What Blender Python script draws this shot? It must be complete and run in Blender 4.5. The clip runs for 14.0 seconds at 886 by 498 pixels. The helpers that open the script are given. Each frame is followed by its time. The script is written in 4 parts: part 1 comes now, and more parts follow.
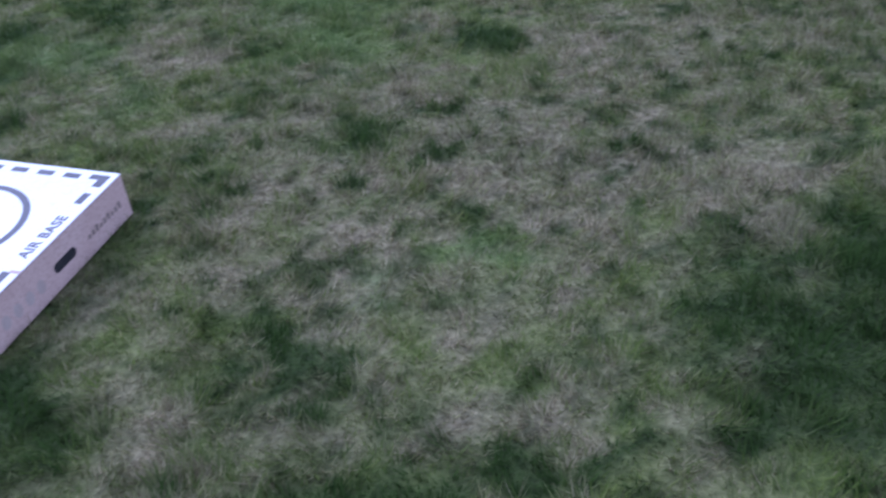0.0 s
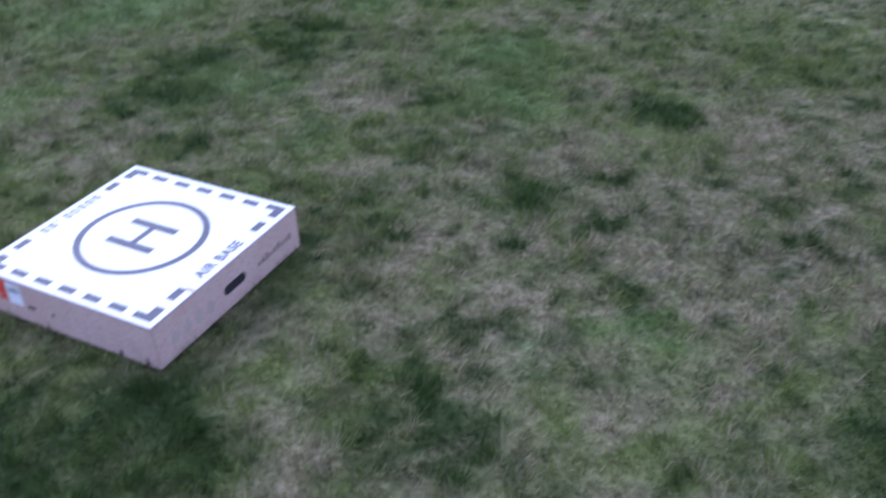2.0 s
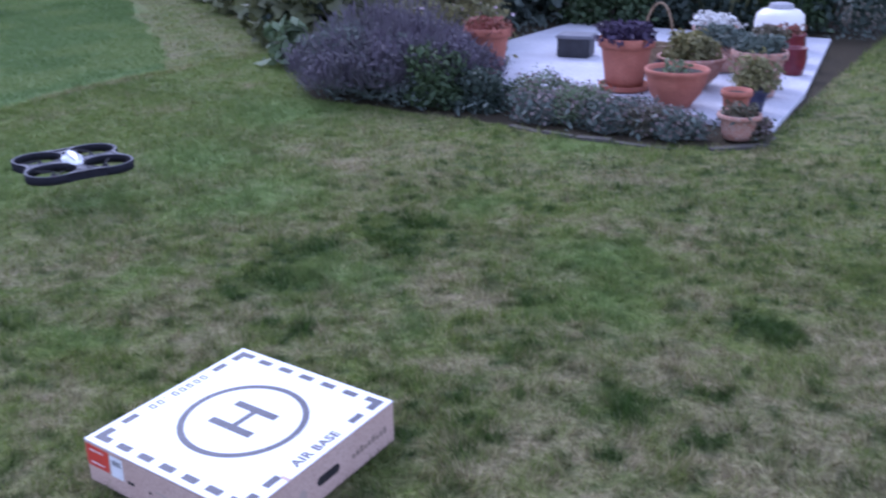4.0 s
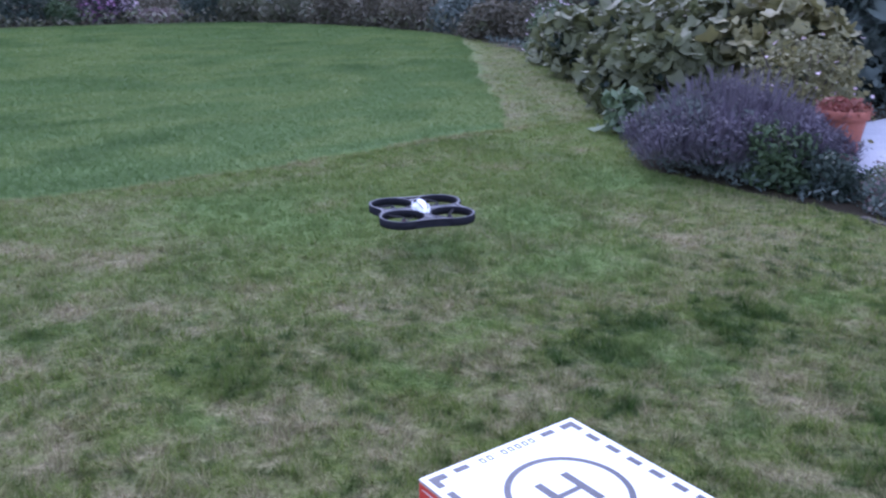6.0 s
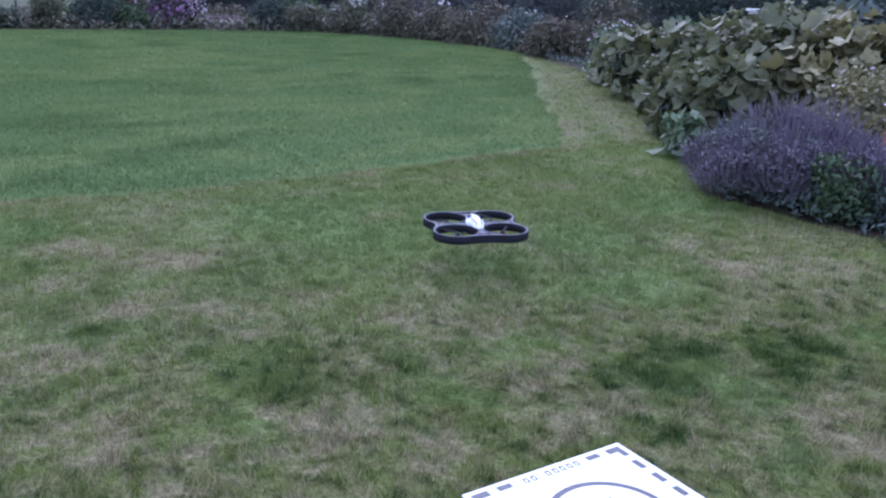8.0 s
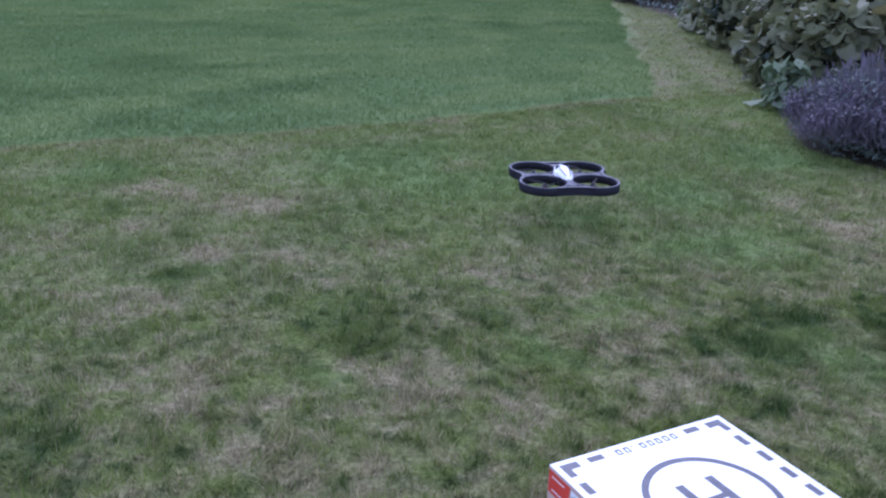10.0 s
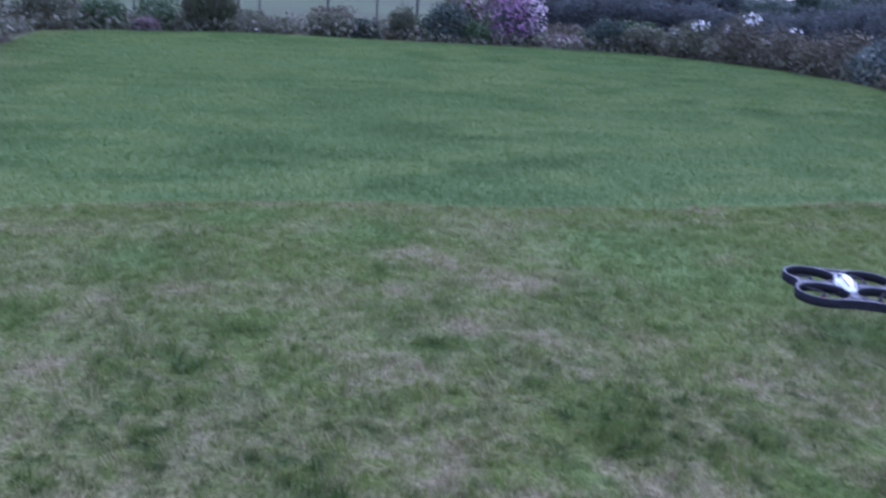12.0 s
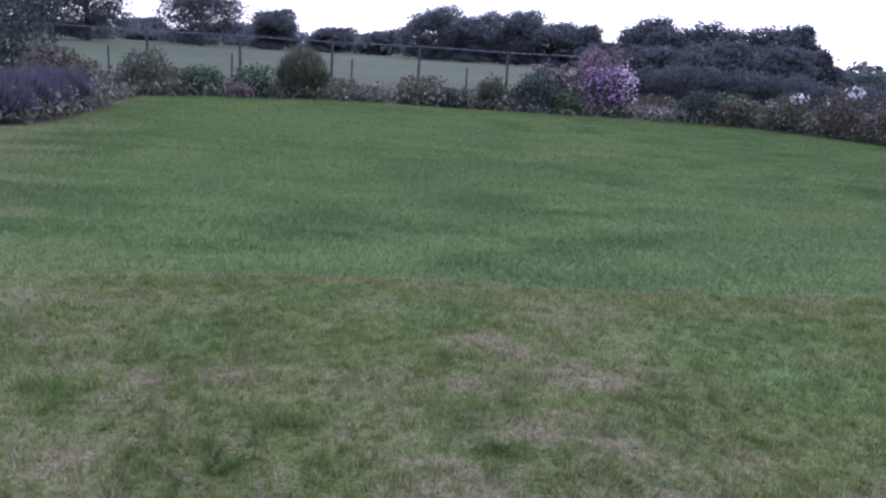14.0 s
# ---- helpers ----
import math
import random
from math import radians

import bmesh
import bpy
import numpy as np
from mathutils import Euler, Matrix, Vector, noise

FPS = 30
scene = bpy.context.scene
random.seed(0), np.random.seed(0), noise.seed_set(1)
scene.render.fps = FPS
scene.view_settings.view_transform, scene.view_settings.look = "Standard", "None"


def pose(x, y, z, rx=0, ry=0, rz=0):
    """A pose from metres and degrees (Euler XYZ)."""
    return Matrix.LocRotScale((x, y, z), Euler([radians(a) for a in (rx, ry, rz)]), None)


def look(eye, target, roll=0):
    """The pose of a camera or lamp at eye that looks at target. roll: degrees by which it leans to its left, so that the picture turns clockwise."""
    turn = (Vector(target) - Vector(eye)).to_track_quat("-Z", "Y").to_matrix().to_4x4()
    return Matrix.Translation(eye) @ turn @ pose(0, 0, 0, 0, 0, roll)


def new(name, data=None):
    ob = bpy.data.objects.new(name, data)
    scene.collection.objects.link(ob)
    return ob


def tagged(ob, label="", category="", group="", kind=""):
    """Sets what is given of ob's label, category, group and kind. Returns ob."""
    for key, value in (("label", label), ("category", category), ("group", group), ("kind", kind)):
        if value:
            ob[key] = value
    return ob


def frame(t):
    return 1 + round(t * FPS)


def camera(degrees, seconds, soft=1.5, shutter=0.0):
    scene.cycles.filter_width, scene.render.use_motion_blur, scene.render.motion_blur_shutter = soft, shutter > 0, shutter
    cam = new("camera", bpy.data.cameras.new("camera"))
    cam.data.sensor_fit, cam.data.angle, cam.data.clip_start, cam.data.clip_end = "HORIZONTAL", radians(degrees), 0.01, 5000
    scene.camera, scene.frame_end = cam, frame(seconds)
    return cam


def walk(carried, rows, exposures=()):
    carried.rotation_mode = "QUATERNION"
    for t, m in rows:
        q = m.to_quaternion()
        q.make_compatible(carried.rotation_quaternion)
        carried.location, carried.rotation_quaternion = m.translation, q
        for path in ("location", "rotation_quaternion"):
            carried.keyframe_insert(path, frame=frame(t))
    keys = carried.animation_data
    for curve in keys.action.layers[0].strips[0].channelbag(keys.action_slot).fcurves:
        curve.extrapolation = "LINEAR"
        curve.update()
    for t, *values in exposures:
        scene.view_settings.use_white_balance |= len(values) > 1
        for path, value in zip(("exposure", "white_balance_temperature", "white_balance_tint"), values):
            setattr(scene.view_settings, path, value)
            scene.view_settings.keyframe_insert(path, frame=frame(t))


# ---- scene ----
cam = camera(53.6, 14.0, soft=2.2, shutter=0.5)
PATH = [
    (0, (1.7, -1.358, 1.346), (1.216, 0.15, 0.125), -3.9),
    (0.5, (1.65, -1.377, 1.362), (1.052, 0.081, 0.131), -3.3),
    (1, (1.606, -1.384, 1.373), (0.859, 0.042, 0.187), -2.4),
    (1.5, (1.587, -1.383, 1.383), (0.759, 0.025, 0.23), -2.1),
    (2, (1.603, -1.358, 1.392), (0.841, 0.105, 0.261), -1.7),
    (2.2, (1.625, -1.344, 1.403), (0.883, 0.184, 0.347), -1.8),
    (4.3, (1.533, -1.408, 1.441), (0.433, 0.094, 0.711), -0.4),
    (4.5, (1.509, -1.415, 1.443), (0.345, 0.046, 0.729), -0.2),
    (5, (1.474, -1.438, 1.457), (0.126, -0.118, 0.792), -0.3),
    (5.5, (1.454, -1.461, 1.466), (-0.007, -0.252, 0.83), -0.2),
    (6, (1.433, -1.478, 1.471), (-0.097, -0.348, 0.854), 0.0),
    (6.5, (1.429, -1.497, 1.479), (-0.145, -0.416, 0.884), 0.8),
    (7, (1.436, -1.497, 1.482), (-0.142, -0.418, 0.894), 1.1),
    (9.3, (1.399, -1.445, 1.453), (-0.247, -0.513, 0.804), 2.8),
    (9.5, (1.378, -1.434, 1.444), (-0.262, -0.512, 0.767), 3.0),
    (10, (1.274, -1.446, 1.435), (-0.381, -0.57, 0.732), 1.8),
    (10.5, (1.245, -1.464, 1.427), (-0.415, -0.645, 0.671), 2.4),
    (11, (1.243, -1.499, 1.42), (-0.457, -0.81, 0.625), 2.4),
    (11.5, (1.206, -1.552, 1.44), (-0.583, -0.996, 0.741), 2.6),
    (12, (1.143, -1.607, 1.481), (-0.727, -1.186, 0.906), 3.2),
    (12.5, (1.087, -1.639, 1.489), (-0.812, -1.304, 0.959), 2.2),
    (13, (1.015, -1.644, 1.495), (-0.899, -1.315, 1.021), 2.5),
    (13.5, (0.918, -1.581, 1.48), (-1.022, -1.326, 1.066), 2.3),
    (14, (0.777, -1.47, 1.481), (-1.161, -1.243, 1.041), 3.5),
]
EXPOSURES = [(0.0, 1.12, 4950, 32), (2.2, 1.15, 5000, 32), (4.3, 1.33, 5150, 30), (7.0, 1.50, 5150, 30), (10.0, 1.36, 5130, 33), (12.5, 1.46, 4800, 35), (13.0, 1.40, 5100, 39), (13.5, 1.16, 5050, 39), (14.0, 1.30, 5400, 37)]
walk(cam, [(t, look(eye, target, roll)) for t, eye, target, roll in PATH], EXPOSURES)

# ---- sky and sun: an overcast evening ----
world = bpy.data.worlds.new("sky")
scene.world = world
world.use_nodes = True
wn, wl = world.node_tree.nodes, world.node_tree.links
sky = wn.new("ShaderNodeTexSky")
sky.sky_type, sky.sun_disc = "NISHITA", False
sky.sun_elevation, sky.sun_rotation = radians(55), radians(-60)
sky.air_density, sky.dust_density, sky.ozone_density = 1.2, 0.5, 1.0
cloud = wn.new("ShaderNodeMix")
cloud.data_type = "RGBA"
cloud.inputs[0].default_value = 0.6
cloud.inputs[7].default_value = (5.6, 5.9, 6.5, 1)
wl.new(sky.outputs[0], cloud.inputs[6])
wl.new(cloud.outputs[2], wn["Background"].inputs[0])
wn["Background"].inputs[1].default_value = 0.11
sun_data = bpy.data.lights.new("sun", "SUN")
sun_data.energy, sun_data.angle, sun_data.color = 0.8, radians(25), (1.0, 0.96, 0.9)
sun = new("sun", sun_data)
sun.matrix_world = look((-20, 12, 20), (0, 0, 0))


# ---- materials ----
def shader(name, rough=0.7, metal=0.0):
    m = bpy.data.materials.new(name)
    m.use_nodes = True
    n, l = m.node_tree.nodes, m.node_tree.links
    p = n["Principled BSDF"]
    p.inputs["Roughness"].default_value, p.inputs["Metallic"].default_value = rough, metal
    return m, n, l, p


def mixed(n, l, fac, a, b):
    x = n.new("ShaderNodeMix")
    x.data_type = "RGBA"
    for sock, v in ((x.inputs[0], fac), (x.inputs[6], a), (x.inputs[7], b)):
        if isinstance(v, bpy.types.NodeSocket):
            l.new(v, sock)
        elif isinstance(v, tuple):
            sock.default_value = (*v, 1)
        else:
            sock.default_value = v
    return x.outputs[2]


def grain(n, l, scale, detail=4.0, lo=0.35, hi=0.65):
    co = n.new("ShaderNodeTexCoord")
    t = n.new("ShaderNodeTexNoise")
    t.inputs["Scale"].default_value, t.inputs["Detail"].default_value = scale, detail
    l.new(co.outputs["Object"], t.inputs["Vector"])
    r = n.new("ShaderNodeMapRange")
    r.inputs[1].default_value, r.inputs[2].default_value = lo, hi
    l.new(t.outputs[0], r.inputs[0])
    return r.outputs[0]


def bumped(n, l, p, height, strength, depth=0.003):
    b = n.new("ShaderNodeBump")
    b.inputs["Strength"].default_value, b.inputs["Distance"].default_value = strength, depth
    l.new(height, b.inputs["Height"])
    l.new(b.outputs[0], p.inputs["Normal"])


def surface(name, a, b, c=None, scale=8.0, fine=60.0, rough=0.7, metal=0.0, bump=0.3):
    """A two-scale mottled surface: a and b blend broadly, c comes in as fine specks."""
    m, n, l, p = shader(name, rough, metal)
    g1, g2 = grain(n, l, scale), grain(n, l, fine, 6.0, 0.45, 0.75)
    col = mixed(n, l, g1, a, b)
    if c:
        col = mixed(n, l, g2, col, c)
    l.new(col, p.inputs["Base Color"])
    bumped(n, l, p, g2, bump)
    return m


def leafy(name, a, b, c, rough=0.6, see=0.25):
    """Leaves: colour varies from leaf to leaf and from clump to clump; a little light comes through."""
    m, n, l, p = shader(name, rough)
    geo = n.new("ShaderNodeNewGeometry")
    col = mixed(n, l, geo.outputs["Random Per Island"], a, b)
    col = mixed(n, l, grain(n, l, 3.5), col, c)
    l.new(col, p.inputs["Base Color"])
    tr = n.new("ShaderNodeBsdfTranslucent")
    l.new(col, tr.inputs[0])
    mix = n.new("ShaderNodeMixShader")
    mix.inputs[0].default_value = see
    l.new(p.outputs[0], mix.inputs[1])
    l.new(tr.outputs[0], mix.inputs[2])
    l.new(mix.outputs[0], n["Material Output"].inputs[0])
    return m


def turf(name, blade):
    """Grass: 'dry' runs from fresh green to straw, 'lush' to dark green, 'field' to pale meadow, 'soil' to bare earth."""
    m, n, l, p = shader(name, 0.75)

    def att(key):
        a = n.new("ShaderNodeAttribute")
        a.attribute_name = key
        return a.outputs["Fac"]
    if blade:
        vary = n.new("ShaderNodeNewGeometry").outputs["Random Per Island"]
    else:
        vary = grain(n, l, 45.0, 8.0, 0.3, 0.7)
    fresh = mixed(n, l, vary, (0.096, 0.146, 0.026), (0.212, 0.264, 0.064))
    straw = mixed(n, l, vary, (0.160, 0.132, 0.074), (0.50, 0.432, 0.256))
    deep = mixed(n, l, vary, (0.022, 0.046, 0.010), (0.062, 0.108, 0.024))
    far = mixed(n, l, vary, (0.092, 0.160, 0.056), (0.128, 0.208, 0.076))
    col = mixed(n, l, att("dry"), fresh, straw)
    col = mixed(n, l, att("lush"), col, deep)
    col = mixed(n, l, att("field"), col, far)
    if not blade:
        col = mixed(n, l, att("soil"), col, mixed(n, l, vary, (0.035, 0.028, 0.02), (0.085, 0.068, 0.048)))
        gap = n.new("ShaderNodeMapRange")
        gap.inputs[2].default_value, gap.inputs[3].default_value, gap.inputs[4].default_value = 0.5, 0.40, 0.10
        l.new(att("field"), gap.inputs[0])
        col = mixed(n, l, gap.outputs[0], col, (0.040, 0.036, 0.022))
        bumped(n, l, p, vary, 0.8, 0.012)
    l.new(col, p.inputs["Base Color"])
    p.inputs["Specular IOR Level"].default_value = 0.06
    if blade:
        tr = n.new("ShaderNodeBsdfTranslucent")
        l.new(col, tr.inputs[0])
        mix = n.new("ShaderNodeMixShader")
        mix.inputs[0].default_value = 0.4
        l.new(p.outputs[0], mix.inputs[1])
        l.new(tr.outputs[0], mix.inputs[2])
        l.new(mix.outputs[0], n["Material Output"].inputs[0])
    return m


GROUND = turf("ground_turf", False)
BLADE = turf("grass_blade", True)
WHITE = surface("printed_white_card", (0.80, 0.80, 0.82), (0.74, 0.74, 0.77), (0.66, 0.66, 0.68), 5, 90, 0.5, 0, 0.05)
INK = surface("grey_ink", (0.050, 0.050, 0.066), (0.066, 0.066, 0.084), None, 30, 200, 0.55, 0, 0.02)
CARD = surface("brown_card", (0.49, 0.345, 0.285), (0.55, 0.40, 0.34), (0.40, 0.28, 0.225), 7, 130, 0.8, 0, 0.12)
CARD_PRINT = surface("brown_print", (0.20, 0.15, 0.12), (0.25, 0.19, 0.155), None, 20, 90, 0.8)
DARK = surface("dark_hollow", (0.012, 0.011, 0.012), (0.02, 0.018, 0.018), None, 20, 90, 0.9)
RED_PRINT = surface("red_print", (0.62, 0.06, 0.035), (0.55, 0.05, 0.035), None, 15, 90, 0.5)
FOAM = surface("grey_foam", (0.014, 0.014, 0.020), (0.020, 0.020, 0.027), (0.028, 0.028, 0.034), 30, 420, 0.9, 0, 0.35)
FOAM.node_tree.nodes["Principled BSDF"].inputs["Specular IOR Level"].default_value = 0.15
# the same foam where it faces up: sky light put into a lighter grey
FOAM_SKYLIT = surface("foam_skylit_face", (0.062, 0.064, 0.082), (0.080, 0.082, 0.102), (0.11, 0.11, 0.13), 25, 420, 0.65, 0, 0.3)
SHELL = surface("silver_white_shell", (0.82, 0.83, 0.84), (0.74, 0.75, 0.78), None, 22, 120, 0.35, 0.0, 0.02)
PROP = surface("dull_black_nylon", (0.012, 0.012, 0.014), (0.018, 0.018, 0.020), None, 40, 200, 0.95, 0, 0.05)
PROP.node_tree.nodes["Principled BSDF"].inputs["Specular IOR Level"].default_value = 0.08
PLASTIC = surface("black_plastic", (0.014, 0.014, 0.017), (0.022, 0.022, 0.026), None, 40, 200, 0.4, 0, 0.05)
CARBON = surface("black_carbon_tube", (0.018, 0.018, 0.02), (0.03, 0.03, 0.034), None, 90, 300, 0.35)
TERRA = surface("terracotta", (0.36, 0.115, 0.075), (0.43, 0.155, 0.105), (0.28, 0.10, 0.07), 9, 70, 0.8, 0, 0.2)
TERRA_OLD = surface("weathered_terracotta", (0.34, 0.16, 0.115), (0.40, 0.21, 0.16), (0.46, 0.36, 0.32), 12, 60, 0.85, 0, 0.3)
RED_GLAZE = surface("red_glaze", (0.15, 0.018, 0.026), (0.11, 0.014, 0.022), None, 14, 60, 0.3)
BLUE_GLAZE = surface("dark_blue_glaze", (0.018, 0.020, 0.055), (0.03, 0.032, 0.075), None, 14, 60, 0.3)
BLACK_POT = surface("black_pot_plastic", (0.020, 0.021, 0.026), (0.032, 0.033, 0.04), None, 14, 60, 0.5)
CREAM = surface("cream_plastic", (0.80, 0.78, 0.76), (0.74, 0.71, 0.69), None, 6, 60, 0.45, 0, 0.05)
STONE = surface("pale_paving", (0.47, 0.47, 0.53), (0.56, 0.56, 0.61), (0.38, 0.38, 0.42), 2.2, 40, 0.8, 0, 0.3)
EDGING = surface("old_edging_stone", (0.055, 0.048, 0.040), (0.095, 0.085, 0.072), (0.04, 0.036, 0.03), 6, 50, 0.85, 0, 0.4)
EARTH = surface("potting_soil", (0.03, 0.022, 0.017), (0.055, 0.042, 0.032), None, 20, 90, 0.95, 0, 0.8)
BARK = surface("bark", (0.07, 0.055, 0.045), (0.12, 0.095, 0.078), (0.04, 0.032, 0.027), 6, 40, 0.9, 0, 0.6)
POST = surface("weathered_post", (0.060, 0.055, 0.052), (0.095, 0.086, 0.080), (0.04, 0.036, 0.034), 5, 60, 0.9, 0, 0.4)
WIRE = surface("fence_wire", (0.10, 0.105, 0.12), (0.14, 0.145, 0.16), None, 9, 60, 0.6, 0.4, 0)
WICKER = surface("wicker", (0.20, 0.14, 0.085), (0.29, 0.21, 0.13), None, 30, 120, 0.8)
LEAF_MID = leafy("leaf_mid_green", (0.045, 0.085, 0.030), (0.095, 0.145, 0.055), (0.060, 0.100, 0.045))
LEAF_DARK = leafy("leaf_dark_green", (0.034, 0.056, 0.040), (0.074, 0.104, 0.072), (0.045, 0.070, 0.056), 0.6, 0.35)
LEAF_PALE = leafy("leaf_pale_green", (0.11, 0.165, 0.080), (0.20, 0.26, 0.14), (0.13, 0.18, 0.10))
LEAF_YELLOW = leafy("leaf_yellow_green", (0.17, 0.165, 0.058), (0.30, 0.27, 0.115), (0.15, 0.15, 0.075))
LEAF_GREY = leafy("leaf_grey_green", (0.075, 0.105, 0.085), (0.14, 0.175, 0.145), (0.10, 0.13, 0.115))
LEAF_BROWN = leafy("leaf_brown_green", (0.085, 0.080, 0.050), (0.15, 0.125, 0.085), (0.10, 0.095, 0.06))
# distant leaves: haze put into the colour, paler and greyer-blue than nearer foliage
LEAF_WOOD_HAZED = leafy("leaf_woodland_hazed", (0.108, 0.126, 0.118), (0.148, 0.168, 0.158), (0.114, 0.130, 0.130), 0.6, 0.6)
LEAF_BORDER = leafy("leaf_border_olive", (0.080, 0.100, 0.050), (0.140, 0.152, 0.086), (0.098, 0.100, 0.062), 0.6, 0.35)
LEAF_BANK = leafy("leaf_olive", (0.095, 0.112, 0.042), (0.190, 0.200, 0.092), (0.112, 0.122, 0.058))
# hawthorn leaves, some haze put into their grey-blue colour as well
LEAF_THORN_HAZED = leafy("leaf_hawthorn_hazed", (0.070, 0.084, 0.082), (0.108, 0.124, 0.116), (0.076, 0.088, 0.092), 0.6, 0.6)
LEAF_PLUM = leafy("leaf_plum", (0.045, 0.028, 0.070), (0.075, 0.050, 0.115), (0.060, 0.045, 0.075))
LAVENDER = leafy("lavender_flower", (0.074, 0.060, 0.088), (0.168, 0.140, 0.182), (0.090, 0.084, 0.094))
PINK = leafy("magenta_petal", (0.26, 0.105, 0.25), (0.47, 0.28, 0.43), (0.33, 0.16, 0.31))
BLUSH = leafy("pale_pink_petal", (0.60, 0.45, 0.55), (0.75, 0.62, 0.70), (0.66, 0.52, 0.60))
PETAL = leafy("white_petal", (0.66, 0.66, 0.66), (0.80, 0.80, 0.78), (0.7, 0.7, 0.7))
RED_PETAL = leafy("red_petal", (0.26, 0.075, 0.060), (0.36, 0.12, 0.10), (0.20, 0.10, 0.06))
HEATHER = leafy("dusky_heather", (0.17, 0.115, 0.125), (0.26, 0.19, 0.20), (0.18, 0.15, 0.13))


def glow(name, colour, strength):
    m, n, l, p = shader(name, 0.4)
    p.inputs["Base Color"].default_value = (*colour, 1)
    p.inputs["Emission Color"].default_value = (*colour, 1)
    p.inputs["Emission Strength"].default_value = strength
    return m


LED = glow("red_led", (1.0, 0.10, 0.08), 14.0)


# ---- mesh helpers ----
def mesh_of(name, verts, faces, material, extra=None):
    """A mesh from arrays; all faces have the same number of corners."""
    verts, faces = np.asarray(verts, np.float32), np.asarray(faces, np.int32)
    me = bpy.data.meshes.new(name)
    k = faces.shape[1]
    me.vertices.add(len(verts))
    me.vertices.foreach_set("co", verts.ravel())
    me.loops.add(faces.size)
    me.loops.foreach_set("vertex_index", faces.ravel())
    me.polygons.add(len(faces))
    me.polygons.foreach_set("loop_start", np.arange(0, faces.size, k, dtype=np.int32))
    me.polygons.foreach_set("loop_total", np.full(len(faces), k, np.int32))
    for key, values in (extra or {}).items():
        me.attributes.new(key, "FLOAT", "POINT").data.foreach_set("value", np.asarray(values, np.float32))
    me.update(calc_edges=True)
    me.materials.append(material)
    return me


def part(name, bm, material, parent=None, label="", smooth=False, m=None):
    """Links a bmesh (or a mesh) as one object, under a thing or a part."""
    if isinstance(bm, bpy.types.Mesh):
        me = bm
    else:
        me = bpy.data.meshes.new(name)
        bmesh.ops.recalc_face_normals(bm, faces=bm.faces)
        bm.to_mesh(me)
        bm.free()
        me.materials.append(material)
    if smooth:
        me.polygons.foreach_set("use_smooth", np.ones(len(me.polygons), bool))
    ob = new(name, me)
    if parent:
        ob.parent = parent
    if m:
        ob.matrix_basis = m
    return tagged(ob, label)


def thing(name, label, category, m=None, group="", kind=""):
    ob = new(name)
    ob.empty_display_size = 0.1
    if m:
        ob.matrix_basis = m
    return tagged(ob, label, category, group, kind)


def block(x0, x1, y0, y1, z0, z1, bevel=0.0):
    bm = bmesh.new()
    bmesh.ops.create_cube(bm, size=1, matrix=Matrix.Translation(((x0 + x1) / 2, (y0 + y1) / 2, (z0 + z1) / 2)) @ Matrix.Diagonal((x1 - x0, y1 - y0, z1 - z0, 1)))
    if bevel:
        bmesh.ops.bevel(bm, geom=bm.edges[:], offset=bevel, segments=2, affect="EDGES")
    return bm


def lathe(profile, sides=28, bm=None, at=(0, 0, 0)):
    """Turns a profile of (radius, height) round the upright axis."""
    bm = bm or bmesh.new()
    rings = []
    for r, z in profile:
        rings.append([bm.verts.new((at[0] + r * math.cos(a), at[1] + r * math.sin(a), at[2] + z)) for a in np.linspace(0, math.tau, sides, endpoint=False)])
    for lo, hi in zip(rings, rings[1:]):
        for i in range(sides):
            bm.faces.new((lo[i], lo[(i + 1) % sides], hi[(i + 1) % sides], hi[i]))
    for ring in (rings[0], rings[-1]):
        if (ring[0].co - ring[1].co).length > 1e-4:
            bm.faces.new(ring)
    return bm


def tube(points, radius, sides=6, bm=None):
    """A tube along points; radius is one number or one for each point."""
    bm = bm or bmesh.new()
    points = [Vector(p) for p in points]
    radii = radius if isinstance(radius, (list, tuple)) else [radius] * len(points)
    rings = []
    for i, p in enumerate(points):
        d = (points[min(i + 1, len(points) - 1)] - points[max(i - 1, 0)]).normalized()
        q = d.to_track_quat("Z", "Y")
        rings.append([bm.verts.new(p + q @ Vector((radii[i] * math.cos(a), radii[i] * math.sin(a), 0))) for a in np.linspace(0, math.tau, sides, endpoint=False)])
    for lo, hi in zip(rings, rings[1:]):
        for i in range(sides):
            bm.faces.new((lo[i], lo[(i + 1) % sides], hi[(i + 1) % sides], hi[i]))
    bm.faces.new(rings[0])
    bm.faces.new(rings[-1])
    return bm


# ---- where the turf is dry, lush, long or dug ----
def lattice(x, y, scale, seed):
    """Smooth value noise between 0 and 1."""
    x, y = np.asarray(x, float) / scale + 57.3 * seed, np.asarray(y, float) / scale + 31.7 * seed
    i, j = np.floor(x).astype(np.int64), np.floor(y).astype(np.int64)
    u, v = x - i, y - j
    u, v = u * u * (3 - 2 * u), v * v * (3 - 2 * v)

    def h(a, b):
        k = (a * 374761393 + b * 668265263 + seed * 982451653) & 0x7FFFFFFF
        k = ((k ^ (k >> 13)) * 1274126177) & 0x7FFFFFFF
        return ((k ^ (k >> 16)) & 0xFFFF) / 65535.0
    return (h(i, j) * (1 - u) + h(i + 1, j) * u) * (1 - v) + (h(i, j + 1) * (1 - u) + h(i + 1, j + 1) * u) * v


